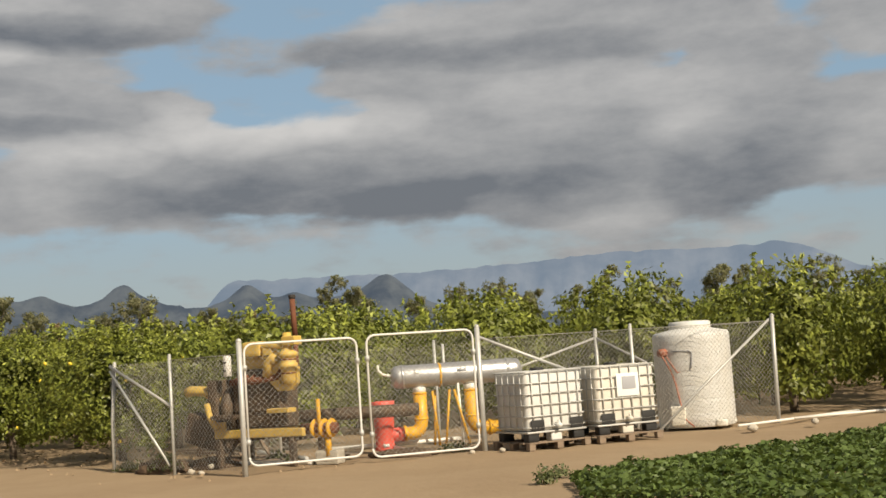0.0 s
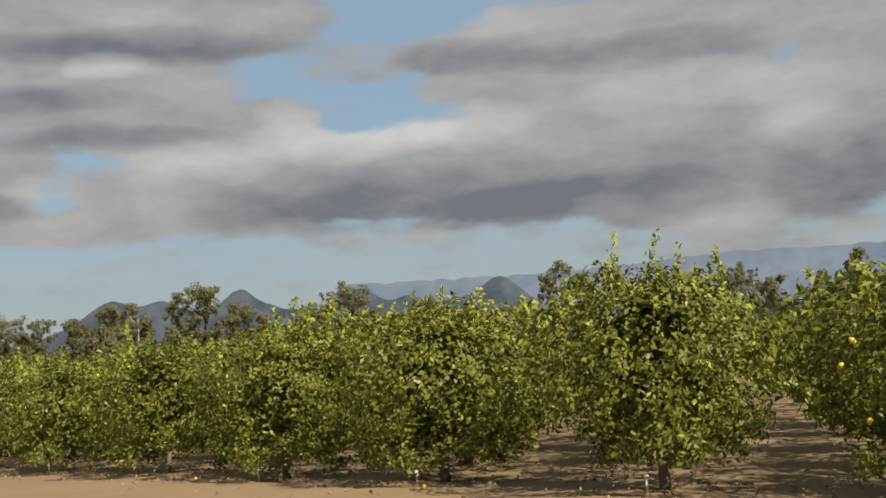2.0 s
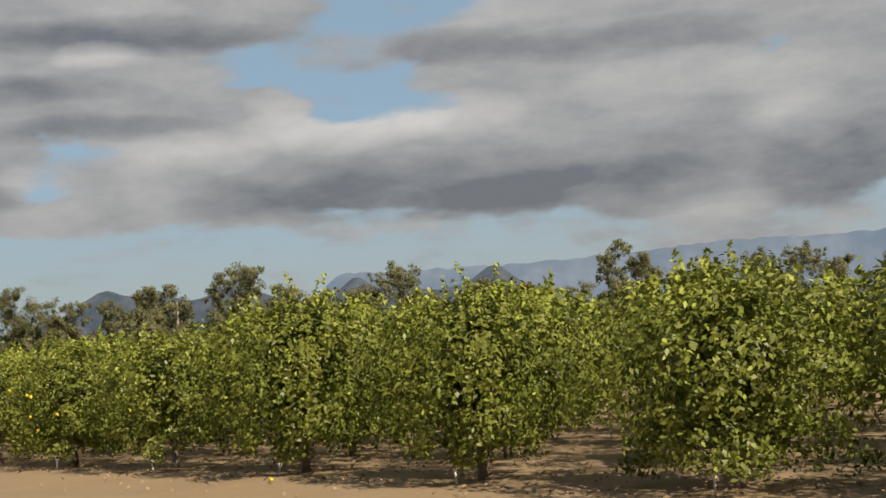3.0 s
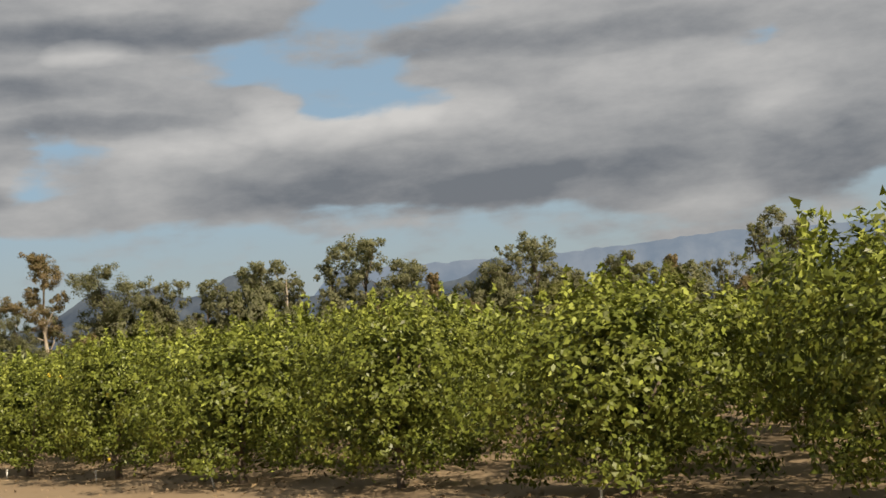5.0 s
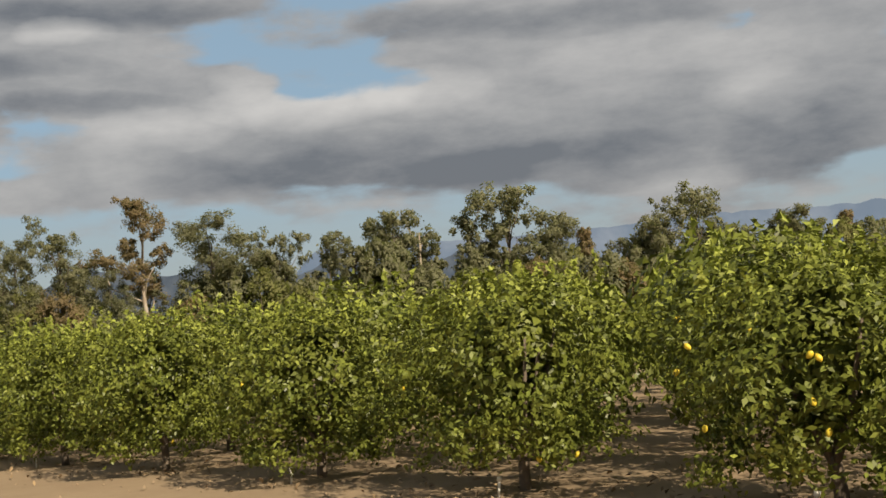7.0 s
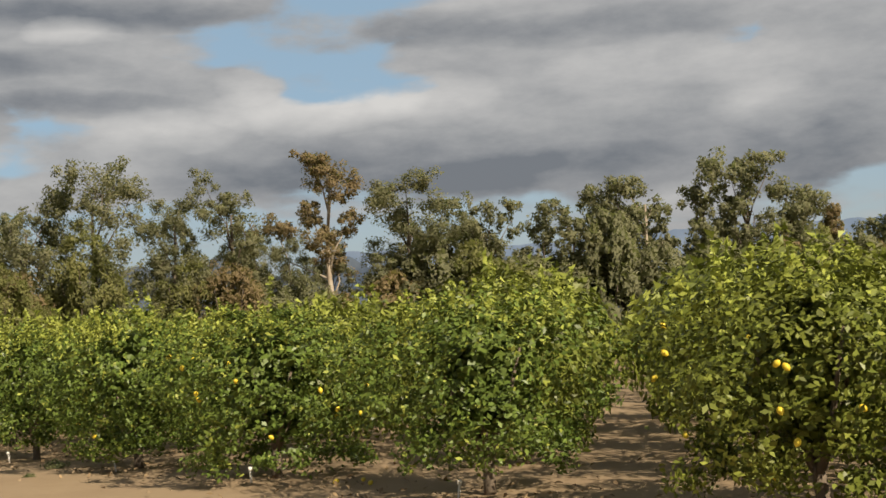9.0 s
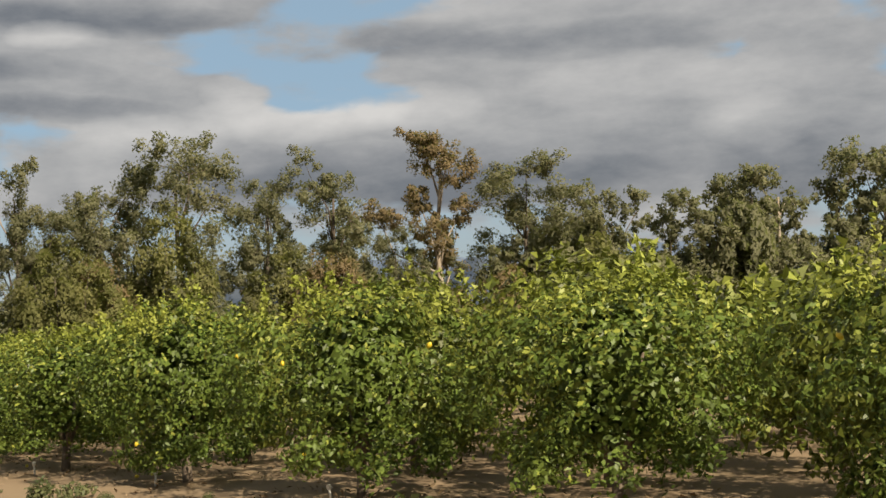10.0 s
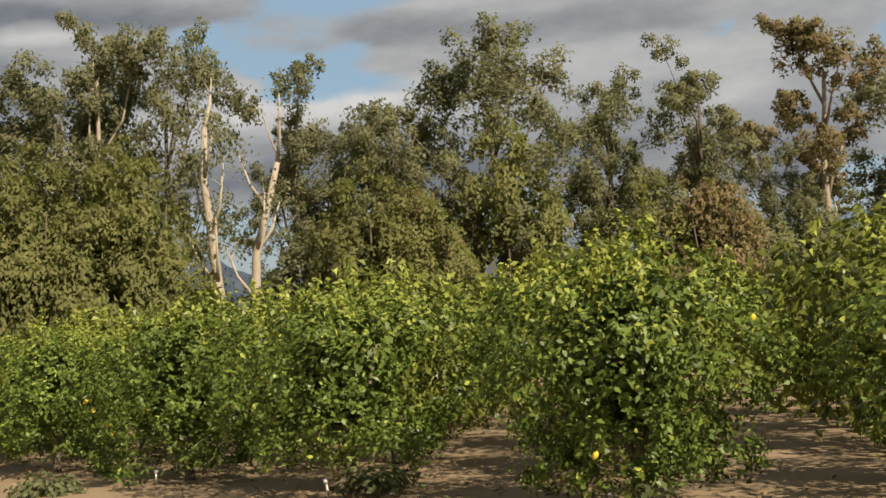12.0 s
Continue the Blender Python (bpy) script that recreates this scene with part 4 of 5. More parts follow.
def build_engine():
    """The yellow pump engine on its skid behind the fence."""
    root = tagged(new("pump_engine"), "yellow and greasy black irrigation pump engine on a skid", "engine")
    # the long axis runs from the drive end to the pump end
    a, b = spot(17.45, 11.75), spot(15.15, 12.35)
    u = (b - a).normalized()
    v = Vector((-u.y, u.x, 0))
    turn = math.degrees(math.atan2(u.y, u.x))
    at = lambda x, y, z: a + u * x + v * y + Vector((0, 0, z))

    def lump(name, x, y, z, size, mat, bevel=0.02, tilt=(0, 0)):
        bm = bmesh.new()
        block(bm, at(x, y, z), size, turn, bevel, tilt)
        return part(name, bm, mat, root, smooth=False)

    for y in (-0.38, 0.38):
        lump("skid_beam", 1.55, y, 0.52, (1.75, 0.09, 0.13), YELLOW)
        lump("gusset", 0.78, y, 0.64, (0.22, 0.05, 0.16), YELLOW)
        for x in (0.75, 2.2):
            lump("leg", x, y, 0.23, (0.1, 0.1, 0.46), IRON)
    lump("cross_beam", 1.0, 0, 0.42, (0.1, 0.8, 0.1), IRON)
    lump("cross_beam", 2.05, 0, 0.42, (0.1, 0.8, 0.1), IRON)
    lump("oil_pan", 1.45, 0, 0.72, (0.95, 0.42, 0.26), IRON, 0.05)
    lump("engine_block", 1.42, 0, 1.08, (0.95, 0.48, 0.50), IRON, 0.04)
    lump("cylinder_head", 1.42, 0, 1.42, (0.90, 0.34, 0.2), IRON, 0.03)
    lump("valve_cover", 1.35, 0.02, 1.62, (0.85, 0.26, 0.20), YELLOW, 0.06)
    lump("battery_tray", 1.0, -0.45, 0.80, (0.5, 0.3, 0.06), IRON)
    lump("step_plate", 1.95, -0.30, 0.86, (0.42, 0.22, 0.07), YELLOW, 0.015)
    for k in range(6):
        bm = bmesh.new()
        rod(bm, at(1.05 + 0.15 * k, -0.12, 1.44), at(1.05 + 0.15 * k, -0.30, 1.34), 0.035, None, 8)
        part("manifold_port", bm, RUST, root)
    bm = bmesh.new()
    pipe(bm, [at(1.0, -0.32, 1.34), at(1.5, -0.33, 1.34), at(1.9, -0.28, 1.38), at(2.02, -0.2, 1.6)], 0.055, 10)
    part("exhaust_manifold", bm, RUST, root)
    # radiator with guard at the drive end
    lump("radiator", 0.62, 0, 0.98, (0.18, 0.75, 0.82), IRON, 0.03)
    for k in range(9):
        lump("guard_slat", 0.50, 0, 0.64 + 0.085 * k, (0.02, 0.7, 0.02), IRON, 0.0)
    bm = bmesh.new()
    lathe(bm, [(0.36, -0.06), (0.37, 0.0), (0.36, 0.06)], 20, Matrix.Translation(at(0.85, 0, 0.95)) @ u.to_track_quat("Z", "Y").to_matrix().to_4x4())
    part("flywheel", bm, IRON, root)
    bm = bmesh.new()
    pipe(bm, [at(0.0, -0.25, 1.22), at(0.1, -0.25, 1.24), at(0.38, -0.24, 1.22), at(0.55, -0.22, 1.12), at(0.72, -0.2, 1.05)], 0.085, 12)
    part("discharge_pipe", bm, YELLOW, root)
    lump("belt_guard", 0.35, -0.12, 0.55, (0.85, 0.3, 0.5), IRON, 0.05, (0, 14))
    lump("prop", 0.45, -0.35, 0.62, (0.07, 0.05, 0.95), IRON, 0.0, (0, 24))
    # air intake: bracket plate, canister with bands, bowl and crossing pipe
    bm = bmesh.new()
    rim = [(-0.26, 0.20), (-0.26, -0.02), (-0.12, -0.16), (0.14, -0.16), (0.26, -0.05), (0.28, 0.20), (0.16, 0.20), (0.15, 0.02), (0.05, -0.06),
           (-0.06, -0.06), (-0.13, 0.03), (-0.13, 0.20)]
    near = [bm.verts.new(at(2.02 + x, -0.30, 1.32 + z)) for x, z in rim]
    back = [bm.verts.new(at(2.02 + x, -0.22, 1.32 + z)) for x, z in rim]
    bm.faces.new(near)
    bm.faces.new(back[::-1])
    for k in range(len(rim)):
        q = (k + 1) % len(rim)
        bm.faces.new((near[k], back[k], back[q], near[q]))
    bmesh.ops.recalc_face_normals(bm, faces=bm.faces)
    part("bracket_plate", bm, YELLOW, root, "yellow cradle plate with cut corners", smooth=False)
    lump("air_box", 1.42, -0.20, 1.84, (0.36, 0.26, 0.24), YELLOW, 0.05)
    box = lump("louvred_cover", 1.74, -0.24, 1.62, (0.2, 0.16, 0.46), YELLOW, 0.03)
    for k in range(5):
        bm = bmesh.new()
        block(bm, at(1.74, -0.325, 1.52 + 0.05 * k), (0.13, 0.012, 0.018), turn)
        part("louvre", bm, IRON, box, smooth=False)
    bm = bmesh.new()
    pipe(bm, [at(0.55, -0.42, 1.02), at(0.62, -0.44, 0.8), at(0.78, -0.46, 0.62)], 0.05, 10)
    part("return_pipe", bm, YELLOW, root)
    lump("bracket_arm", 1.88, -0.26, 1.52, (0.14, 0.07, 0.55), YELLOW, 0.02)
    bm = bmesh.new()
    lathe(bm, [(0.05, -0.32), (0.10, -0.28), (0.125, -0.22), (0.125, -0.06), (0.15, -0.05), (0.15, 0.02), (0.125, 0.03), (0.125, 0.12),
               (0.16, 0.13), (0.16, 0.19), (0.11, 0.21), (0.07, 0.26), (0.07, 0.5)], 18, Matrix.Translation(at(2.14, -0.30, 1.56)))
    can = part("air_filter", bm, YELLOW, root)
    for z in (-0.13, 0.08):
        bm = bmesh.new()
        lathe(bm, [(0.128, -0.012), (0.133, 0.0), (0.128, 0.012)], 18, Matrix.Translation(at(2.14, -0.30, 1.56 + z)))
        part("band", bm, RUST, can)
    lump("cap_block", 2.22, -0.30, 1.93, (0.26, 0.2, 0.14), YELLOW, 0.02)
    bm = bmesh.new()
    pipe(bm, [at(2.14, -0.3, 1.86), at(1.8, -0.28, 1.88), at(1.5, -0.22, 1.84), at(1.35, -0.12, 1.74)], 0.06, 10)
    part("intake_pipe", bm, YELLOW, root)
    bm = bmesh.new()
    pipe(bm, [at(1.72, -0.30, 1.40), at(1.78, -0.33, 1.60), at(1.86, -0.33, 1.68), at(1.95, -0.30, 1.62)], 0.085, 10)
    part("elbow", bm, YELLOW, root)
    bm = bmesh.new()
    rod(bm, at(2.0, 0.1, 1.45), at(2.0, 0.1, 2.0), 0.04, None, 10)
    rod(bm, at(2.0, 0.1, 2.0), at(1.98, 0.1, 2.62), 0.045, None, 10)
    stack = part("exhaust_pipe", bm, RUST, root, "rust-red upright exhaust pipe")
    bm = bmesh.new()
    lathe(bm, [(0.048, 0.0), (0.055, 0.02), (0.06, 0.06), (0.05, 0.07)], 12, Matrix.Translation(at(1.98, 0.1, 2.60)))
    part("rain_cap", bm, SOOT, stack)
    bm = bmesh.new()
    lathe(bm, [(0.055, -0.16), (0.065, -0.15), (0.065, 0.15), (0.05, 0.17)], 14, Matrix.Translation(at(1.0, -0.40, 1.60)))
    can = part("oil_filter", bm, WHITE_PIPE, root, "white canister")
    for z in (-0.07, 0.06):
        bm = bmesh.new()
        block(bm, at(1.0, -0.467, 1.60 + z), (0.05, 0.006, 0.03), turn)
        part("print", bm, BLACK, can)
    # valve stem and flange at the pump end
    bm = bmesh.new()
    rod(bm, at(2.55, -0.15, 0.45), at(2.55, -0.15, 1.0), 0.032, None, 8)
    part("valve_stem", bm, YELLOW_PIPE, root)
    for x in (2.46, 2.62, 2.76):
        bm = bmesh.new()
        m = Matrix.Translation(at(x, -0.12, 0.55)) @ u.to_track_quat("Z", "Y").to_matrix().to_4x4()
        lathe(bm, [(0.14, -0.02), (0.15, 0.0), (0.14, 0.02)], 16, m)
        part("flange", bm, YELLOW_PIPE, root)
    bm = bmesh.new()
    rod(bm, at(2.2, -0.12, 0.55), at(2.85, -0.12, 0.55), 0.085, None, 14)
    part("pump_body", bm, RUST, root)
    bm = bmesh.new()
    rod(bm, at(2.68, -0.12, 0.5), at(2.68, -0.12, 0.12), 0.05, None, 10)
    part("drain_leg", bm, YELLOW_PIPE, root)
    bm = bmesh.new()
    rod(bm, at(1.4, 0.1, 0.72), at(3.6, 1.1, 0.72), 0.10, None, 14)
    part("drive_tube", bm, IRON, root)


def build_manifold():
    """The steel filter vessel on two yellow risers."""
    root = tagged(new("filter_manifold"), "horizontal steel filter vessel on yellow riser pipes", "water filter")
    d = Vector((0.57, 0.82, 0)).normalized()
    a = spot(15.72, 14.62, 1.22)
    at = lambda x, z, y=0.0: a + d * x + Vector((d.y * -y, d.x * y, z - 1.22))
    m = Matrix.Translation(a) @ d.to_track_quat("Z", "Y").to_matrix().to_4x4()
    bm = bmesh.new()
    lathe(bm, [(0.05, -0.07), (0.13, -0.05), (0.185, 0.0), (0.20, 0.06), (0.20, 2.1), (0.18, 2.2), (0.05, 2.26)], 26, m)
    vessel = part("vessel", bm, SILVER, root, "brushed steel vessel with a yellow band")
    for x in (0.12, 1.98):
        bm = bmesh.new()
        lathe(bm, [(0.203, -0.025), (0.21, 0.0), (0.203, 0.025)], 26, m @ Matrix.Translation((0, 0, x)))
        part("seam", bm, SILVER, vessel)
    bm = bmesh.new()
    lathe(bm, [(0.204, -0.02), (0.207, 0.0), (0.204, 0.02)], 26, m @ Matrix.Translation((0, 0, 0.78)))
    part("band", bm, YELLOW_PIPE, vessel)
    for x, size in ((0.36, 0.09), (1.15, 0.16)):
        bm = bmesh.new()
        block(bm, at(x, 1.28, -0.19), (size, 0.02, 0.05), math.degrees(math.atan2(d.y, d.x)))
        part("label", bm, PAPER if size < 0.1 else GREY_PRINT, vessel)
    bm = bmesh.new()
    pipe(bm, [at(-0.05, 1.25), at(-0.2, 1.28), at(-0.28, 1.36), at(-0.28, 1.45)], 0.022, 8)
    part("air_vent", bm, PVC, vessel)
    for x, way_x in ((0.42, -1), (1.32, 1)):
        bm = bmesh.new()
        pts = [at(x, 0.94), at(x, 0.45)] + [at(x + way_x * 0.16 * (1 - math.cos(w)), 0.45 - 0.2 * math.sin(w)) for w in (0.4, 0.8, 1.2, 1.57)]
        pts.append(at(x + way_x * (0.38 if way_x < 0 else 0.75), 0.25))
        pipe(bm, pts, 0.115, 16)
        riser = part("riser", bm, YELLOW_PIPE, root)
        for z in (0.92, 0.48):
            bm = bmesh.new()
            lathe(bm, [(0.118, -0.02), (0.13, 0.0), (0.118, 0.02)], 16, Matrix.Translation(at(x, z)))
            part("collar", bm, YELLOW_PIPE, riser)
        bm = bmesh.new()
        lathe(bm, [(0.085, 0.0), (0.11, 0.02), (0.11, 0.08), (0.075, 0.12), (0.075, 0.2)], 16, Matrix.Translation(at(x, 0.93)))
        part("coupling", bm, PVC, riser)
        bm = bmesh.new()
        m2 = Matrix.Translation(at(x + way_x * 0.3, 0.25)) @ d.to_track_quat("Z", "Y").to_matrix().to_4x4()
        lathe(bm, [(0.12, -0.03), (0.14, -0.02), (0.14, 0.02), (0.12, 0.03)], 16, m2)
        part("flange", bm, YELLOW_PIPE, riser)
    for x0, x1, y in ((0.62, 0.70, -0.12), (0.92, 0.80, -0.15), (1.0, 1.22, -0.15), (0.72, 0.66, 0.15)):
        bar("stand_leg", at(x0, 0.95, y), at(x1, 0.0, y), 0.022, YELLOW_PIPE, root)
    bar("stand_post", at(1.08, 1.05, -0.1), at(1.12, 0.0, -0.1), 0.022, PVC, root)
    bar("stand_pole", at(0.95, 1.0, 0.4), at(0.95, 1.75, 0.4), 0.026, GALV, root)
    bar("ground_pipe", at(-1.2, 0.08, 0.1), at(1.6, 0.08, 0.25), 0.035, PVC, root)


def build_red_stand():
    root = tagged(new("red_standpipe"), "red plastic standpipe with a flared rim and side outlet", "standpipe")
    s, y = 15.78, 14.36
    bm = bmesh.new()
    lathe(bm, [(0.17, 0.0), (0.175, 0.03), (0.165, 0.06), (0.165, 0.40), (0.175, 0.42), (0.175, 0.72), (0.195, 0.74), (0.20, 0.83), (0.165, 0.835), (0.15, 0.76)],
          24, Matrix.Translation(spot(s, y)))
    part("body", bm, RED, root)
    d = Vector((0.57, 0.82, 0)).normalized()
    bm = bmesh.new()
    rod(bm, spot(s, y, 0.25), spot(s, y, 0.25) + d * 0.34, 0.12, None, 16)
    part("outlet", bm, RED, root)
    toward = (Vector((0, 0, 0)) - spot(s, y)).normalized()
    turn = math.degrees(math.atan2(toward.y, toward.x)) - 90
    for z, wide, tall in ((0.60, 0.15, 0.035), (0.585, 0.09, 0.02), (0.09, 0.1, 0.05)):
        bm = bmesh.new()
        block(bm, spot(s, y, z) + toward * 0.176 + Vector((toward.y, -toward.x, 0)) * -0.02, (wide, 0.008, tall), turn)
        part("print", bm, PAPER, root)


def tote(name_label, mat, stain):
    """A caged bulk container on its plastic feet."""
    root = tagged(new("bulk_container"), name_label, "container", "bulk containers")
    w, d, h = 1.10, 0.93, 0.92
    z0 = 0.16
    bm = bmesh.new()
    block(bm, (0, 0, z0 + h / 2), (w - 0.05, d - 0.05, h), 0, 0.07)
    bottle = part("bottle", bm, mat, root)
    bm = bmesh.new()
    lathe(bm, [(0.11, 0.0), (0.11, 0.03), (0.09, 0.045)], 18, Matrix.Translation((0, 0, z0 + h - 0.002)))
    part("lid", bm, BLACK, bottle)
    for k in range(6):
        z = z0 + 0.06 + k * (h - 0.08) / 5
        bm = bmesh.new()
        pts = []
        for cx, cy, w0 in ((w / 2 - 0.08, -d / 2 + 0.08, 270), (w / 2 - 0.08, d / 2 - 0.08, 0), (-w / 2 + 0.08, d / 2 - 0.08, 90), (-w / 2 + 0.08, -d / 2 + 0.08, 180)):
            for q in range(4):
                a = radians(w0 + 30 * q)
                pts.append((cx + 0.08 * math.cos(a), cy + 0.08 * math.sin(a), z))
        pts.append(pts[0])
        pipe(bm, pts, 0.011, 6)
        part("cage_hoop", bm, GALV, root)
    for side, n in (((1, 0), 5), ((-1, 0), 5), ((0, 1), 6), ((0, -1), 6)):
        for k in range(n):
            f = (k + 0.5) / n - 0.5
            x = side[0] * w / 2 + (f * (w - 0.08) if side[0] == 0 else 0)
            y = side[1] * d / 2 + (f * (d - 0.08) if side[1] == 0 else 0)
            bm = bmesh.new()
            rod(bm, (x, y, z0 + 0.02), (x, y, z0 + h), 0.010, None, 6)
            part("cage_bar", bm, GALV, root)
    for x in (-w / 2 + 0.13, 0, w / 2 - 0.13):
        for y in (-d / 2 + 0.11, d / 2 - 0.11):
            bm = bmesh.new()
            block(bm, (x, y, 0.08), (0.2, 0.16, 0.16), 0, 0.02)
            part("foot", bm, BLACK if x else mat, root)
    bm = bmesh.new()
    block(bm, (0, 0, 0.145), (w, d, 0.03), 0, 0.01)
    part("base_plate", bm, GALV, root)
    for x in (-0.36, 0.36):
        bm = bmesh.new()
        block(bm, (x, -d / 2 - 0.004, z0 + 0.09), (0.24, 0.012, 0.16), 0, 0.004)
        part("corner_guard", bm, BLACK, root)
    bm = bmesh.new()
    rod(bm, (0, -d / 2 + 0.05, z0 + 0.07), (0, -d / 2 - 0.09, z0 + 0.07), 0.04, None, 12)
    rod(bm, (0, -d / 2 - 0.05, z0 + 0.07), (0, -d / 2 - 0.05, z0 + 0.15), 0.02, None, 8)
    part("valve", bm, stain, root)
    if mat is POLY_TAN:
        bm = bmesh.new()
        block(bm, (0.02, -d / 2 - 0.018, z0 + 0.60), (0.40, 0.006, 0.36), 0, 0.002)
        card = part("placard", bm, PAPER, root, "white placard with unreadable grey print")
        bm = bmesh.new()
        block(bm, (0.04, -d / 2 - 0.024, z0 + 0.63), (0.24, 0.006, 0.20), 0, 0.002)
        part("print", bm, GREY_PRINT, card)
    return root


def pallet():
    root = tagged(new("wooden_pallet"), "weathered grey-brown wooden pallet on bare soil", "pallet", "pallets")
    for k in range(6):
        bm = bmesh.new()
        block(bm, (0, -0.46 + 0.184 * k, 0.115), (1.15, 0.11, 0.02), 0, 0.003)
        part("deck_board", bm, PALLET, root, smooth=False)
    for x in (-0.52, 0, 0.52):
        for y in (-0.46, 0, 0.46):
            bm = bmesh.new()
            block(bm, (x, y, 0.06), (0.11, 0.1, 0.09), 0, 0.004)
            part("block", bm, PALLET, root, smooth=False)
        bm = bmesh.new()
        block(bm, (x, 0, 0.008), (0.1, 1.0, 0.016), 0, 0.003)
        part("bottom_board", bm, PALLET, root, smooth=False)
    return root


def build_containers():
    first = tote("white caged bulk container on a wooden pallet", POLY, POLY)
    second = tote("yellowed caged bulk container with a white placard", POLY_TAN, POLY_TAN)
    base = pallet()
    # long side towards the approaching traffic
    for ob, s, y, turn in ((first, 12.72, 14.88, 74.0), (second, 12.2, 16.1, 66.0)):
        ob.matrix_basis = place(s, y, 0.126, turn)
    base.matrix_basis = place(12.72, 14.88, 0, 75)
    copy_thing(base, place(12.2, 16.1, 0, 67))


def build_tank():
    root = tagged(new("water_tank"), "white upright polyethylene tank with lid, fitting and red hose", "tank")
    s, y = 12.45, 18.85
    r = 0.68
    bm = bmesh.new()
    prof = [(r - 0.02, 0.0), (r, 0.02)]
    for k in range(6):
        z = 0.24 * (k + 1)
        prof += [(r, z - 0.02), (r - 0.0012, z - 0.01), (r - 0.0012, z + 0.01), (r, z + 0.02)]
    prof += [(r, 1.60), (r - 0.03, 1.66), (0.40, 1.71), (0.36, 1.73)]
    lathe(bm, prof, 48, Matrix.Translation(spot(s, y)))
    part("body", bm, POLY, root)
    bm = bmesh.new()
    lathe(bm, [(0.36, 0.0), (0.37, 0.02), (0.37, 0.10), (0.34, 0.13), (0.1, 0.14)], 32, Matrix.Translation(spot(s, y, 1.72)))
    part("lid", bm, POLY, root)
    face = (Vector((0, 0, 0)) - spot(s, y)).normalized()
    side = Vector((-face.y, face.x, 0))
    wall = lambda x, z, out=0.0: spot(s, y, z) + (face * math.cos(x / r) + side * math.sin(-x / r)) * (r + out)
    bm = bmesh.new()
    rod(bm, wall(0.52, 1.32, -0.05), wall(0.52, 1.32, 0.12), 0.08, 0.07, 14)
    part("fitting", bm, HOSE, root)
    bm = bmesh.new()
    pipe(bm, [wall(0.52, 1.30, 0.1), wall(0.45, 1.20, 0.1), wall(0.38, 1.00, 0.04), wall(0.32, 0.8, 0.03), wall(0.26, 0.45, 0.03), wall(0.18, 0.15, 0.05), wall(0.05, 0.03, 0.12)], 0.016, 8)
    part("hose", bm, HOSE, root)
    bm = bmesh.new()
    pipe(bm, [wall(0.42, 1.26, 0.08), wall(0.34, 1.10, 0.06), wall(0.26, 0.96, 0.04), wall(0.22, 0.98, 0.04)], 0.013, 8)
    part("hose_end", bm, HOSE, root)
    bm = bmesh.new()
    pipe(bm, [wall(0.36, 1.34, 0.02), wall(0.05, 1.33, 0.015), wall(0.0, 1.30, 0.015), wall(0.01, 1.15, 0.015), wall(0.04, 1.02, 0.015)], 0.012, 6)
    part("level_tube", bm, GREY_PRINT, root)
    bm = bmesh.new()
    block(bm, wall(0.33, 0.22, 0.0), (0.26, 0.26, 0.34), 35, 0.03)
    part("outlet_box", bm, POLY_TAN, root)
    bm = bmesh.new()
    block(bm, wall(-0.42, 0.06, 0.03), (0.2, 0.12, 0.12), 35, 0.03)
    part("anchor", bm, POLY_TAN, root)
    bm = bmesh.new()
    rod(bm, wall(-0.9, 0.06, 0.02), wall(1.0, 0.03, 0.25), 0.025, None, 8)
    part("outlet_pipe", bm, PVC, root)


def lump_of_stone(name, label, s, y, size, mat, seed, category):
    rng = random.Random(seed)
    bm = bmesh.new()
    bmesh.ops.create_icosphere(bm, subdivisions=2, radius=1.0)
    for v in bm.verts:
        k = 1 + 0.25 * noise.noise(v.co * 1.7 + Vector((seed, 0, 0)))
        v.co = Vector((v.co.x * size[0] * k, v.co.y * size[1] * k, v.co.z * size[2] * k))
    ob = part(name, bm, mat)
    ob.matrix_basis = place(s, y, size[2] * 0.7, rng.uniform(0, 360))
    tagged(ob, label, category)


build_fence()
GATE_WAY = Vector((P4[0] - P3[0], P4[1] - P3[1])).normalized()
on_gate = lambda d: (P3[0] + GATE_WAY.x * d, P3[1] + GATE_WAY.y * d)
build_gate(on_gate(0.07), on_gate(1.80), 1.90, 0.10, "white tube gate leaf with chain-link mesh beside the engine")
build_gate(on_gate(1.96), on_gate(3.70), 1.92, 0.06, "white tube gate leaf with chain-link mesh before the filter pipes")
build_engine()
build_manifold()
build_red_stand()
build_containers()
build_tank()
bm = bmesh.new()
block(bm, (0, 0, 0.1), (0.38, 0.3, 0.22), 0, 0.03)
ob = part("concrete_block", bm, CONCRETE, smooth=False)
ob.matrix_basis = place(14.9, 12.4, 0, 25)
tagged(ob, "rough pale concrete block under the pump valve", "block")
for i, (s, y, r) in enumerate(((16.2, 10.72, 0.07), (15.9, 10.70, 0.05), (12.9, 14.15, 0.06), (16.8, 11.5, 0.06), (13.3, 13.9, 0.05), (10.6, 17.6, 0.09), (10.2, 18.9, 0.08))):
    lump_of_stone("stone", "small pale stone on the soil by the fence", s, y, (r, r * 0.8, r * 0.7), CONCRETE, i, "stone")
for a, b in (((11.1, 18.0), (10.7, 21.5)), ((10.9, 19.5), (9.6, 22.5))):
    tagged(bar("water_pipe", spot(*a, 0.05), spot(*b, 0.03), 0.022, PVC, None), "pale plastic pipe lying on bare soil", "pipe")


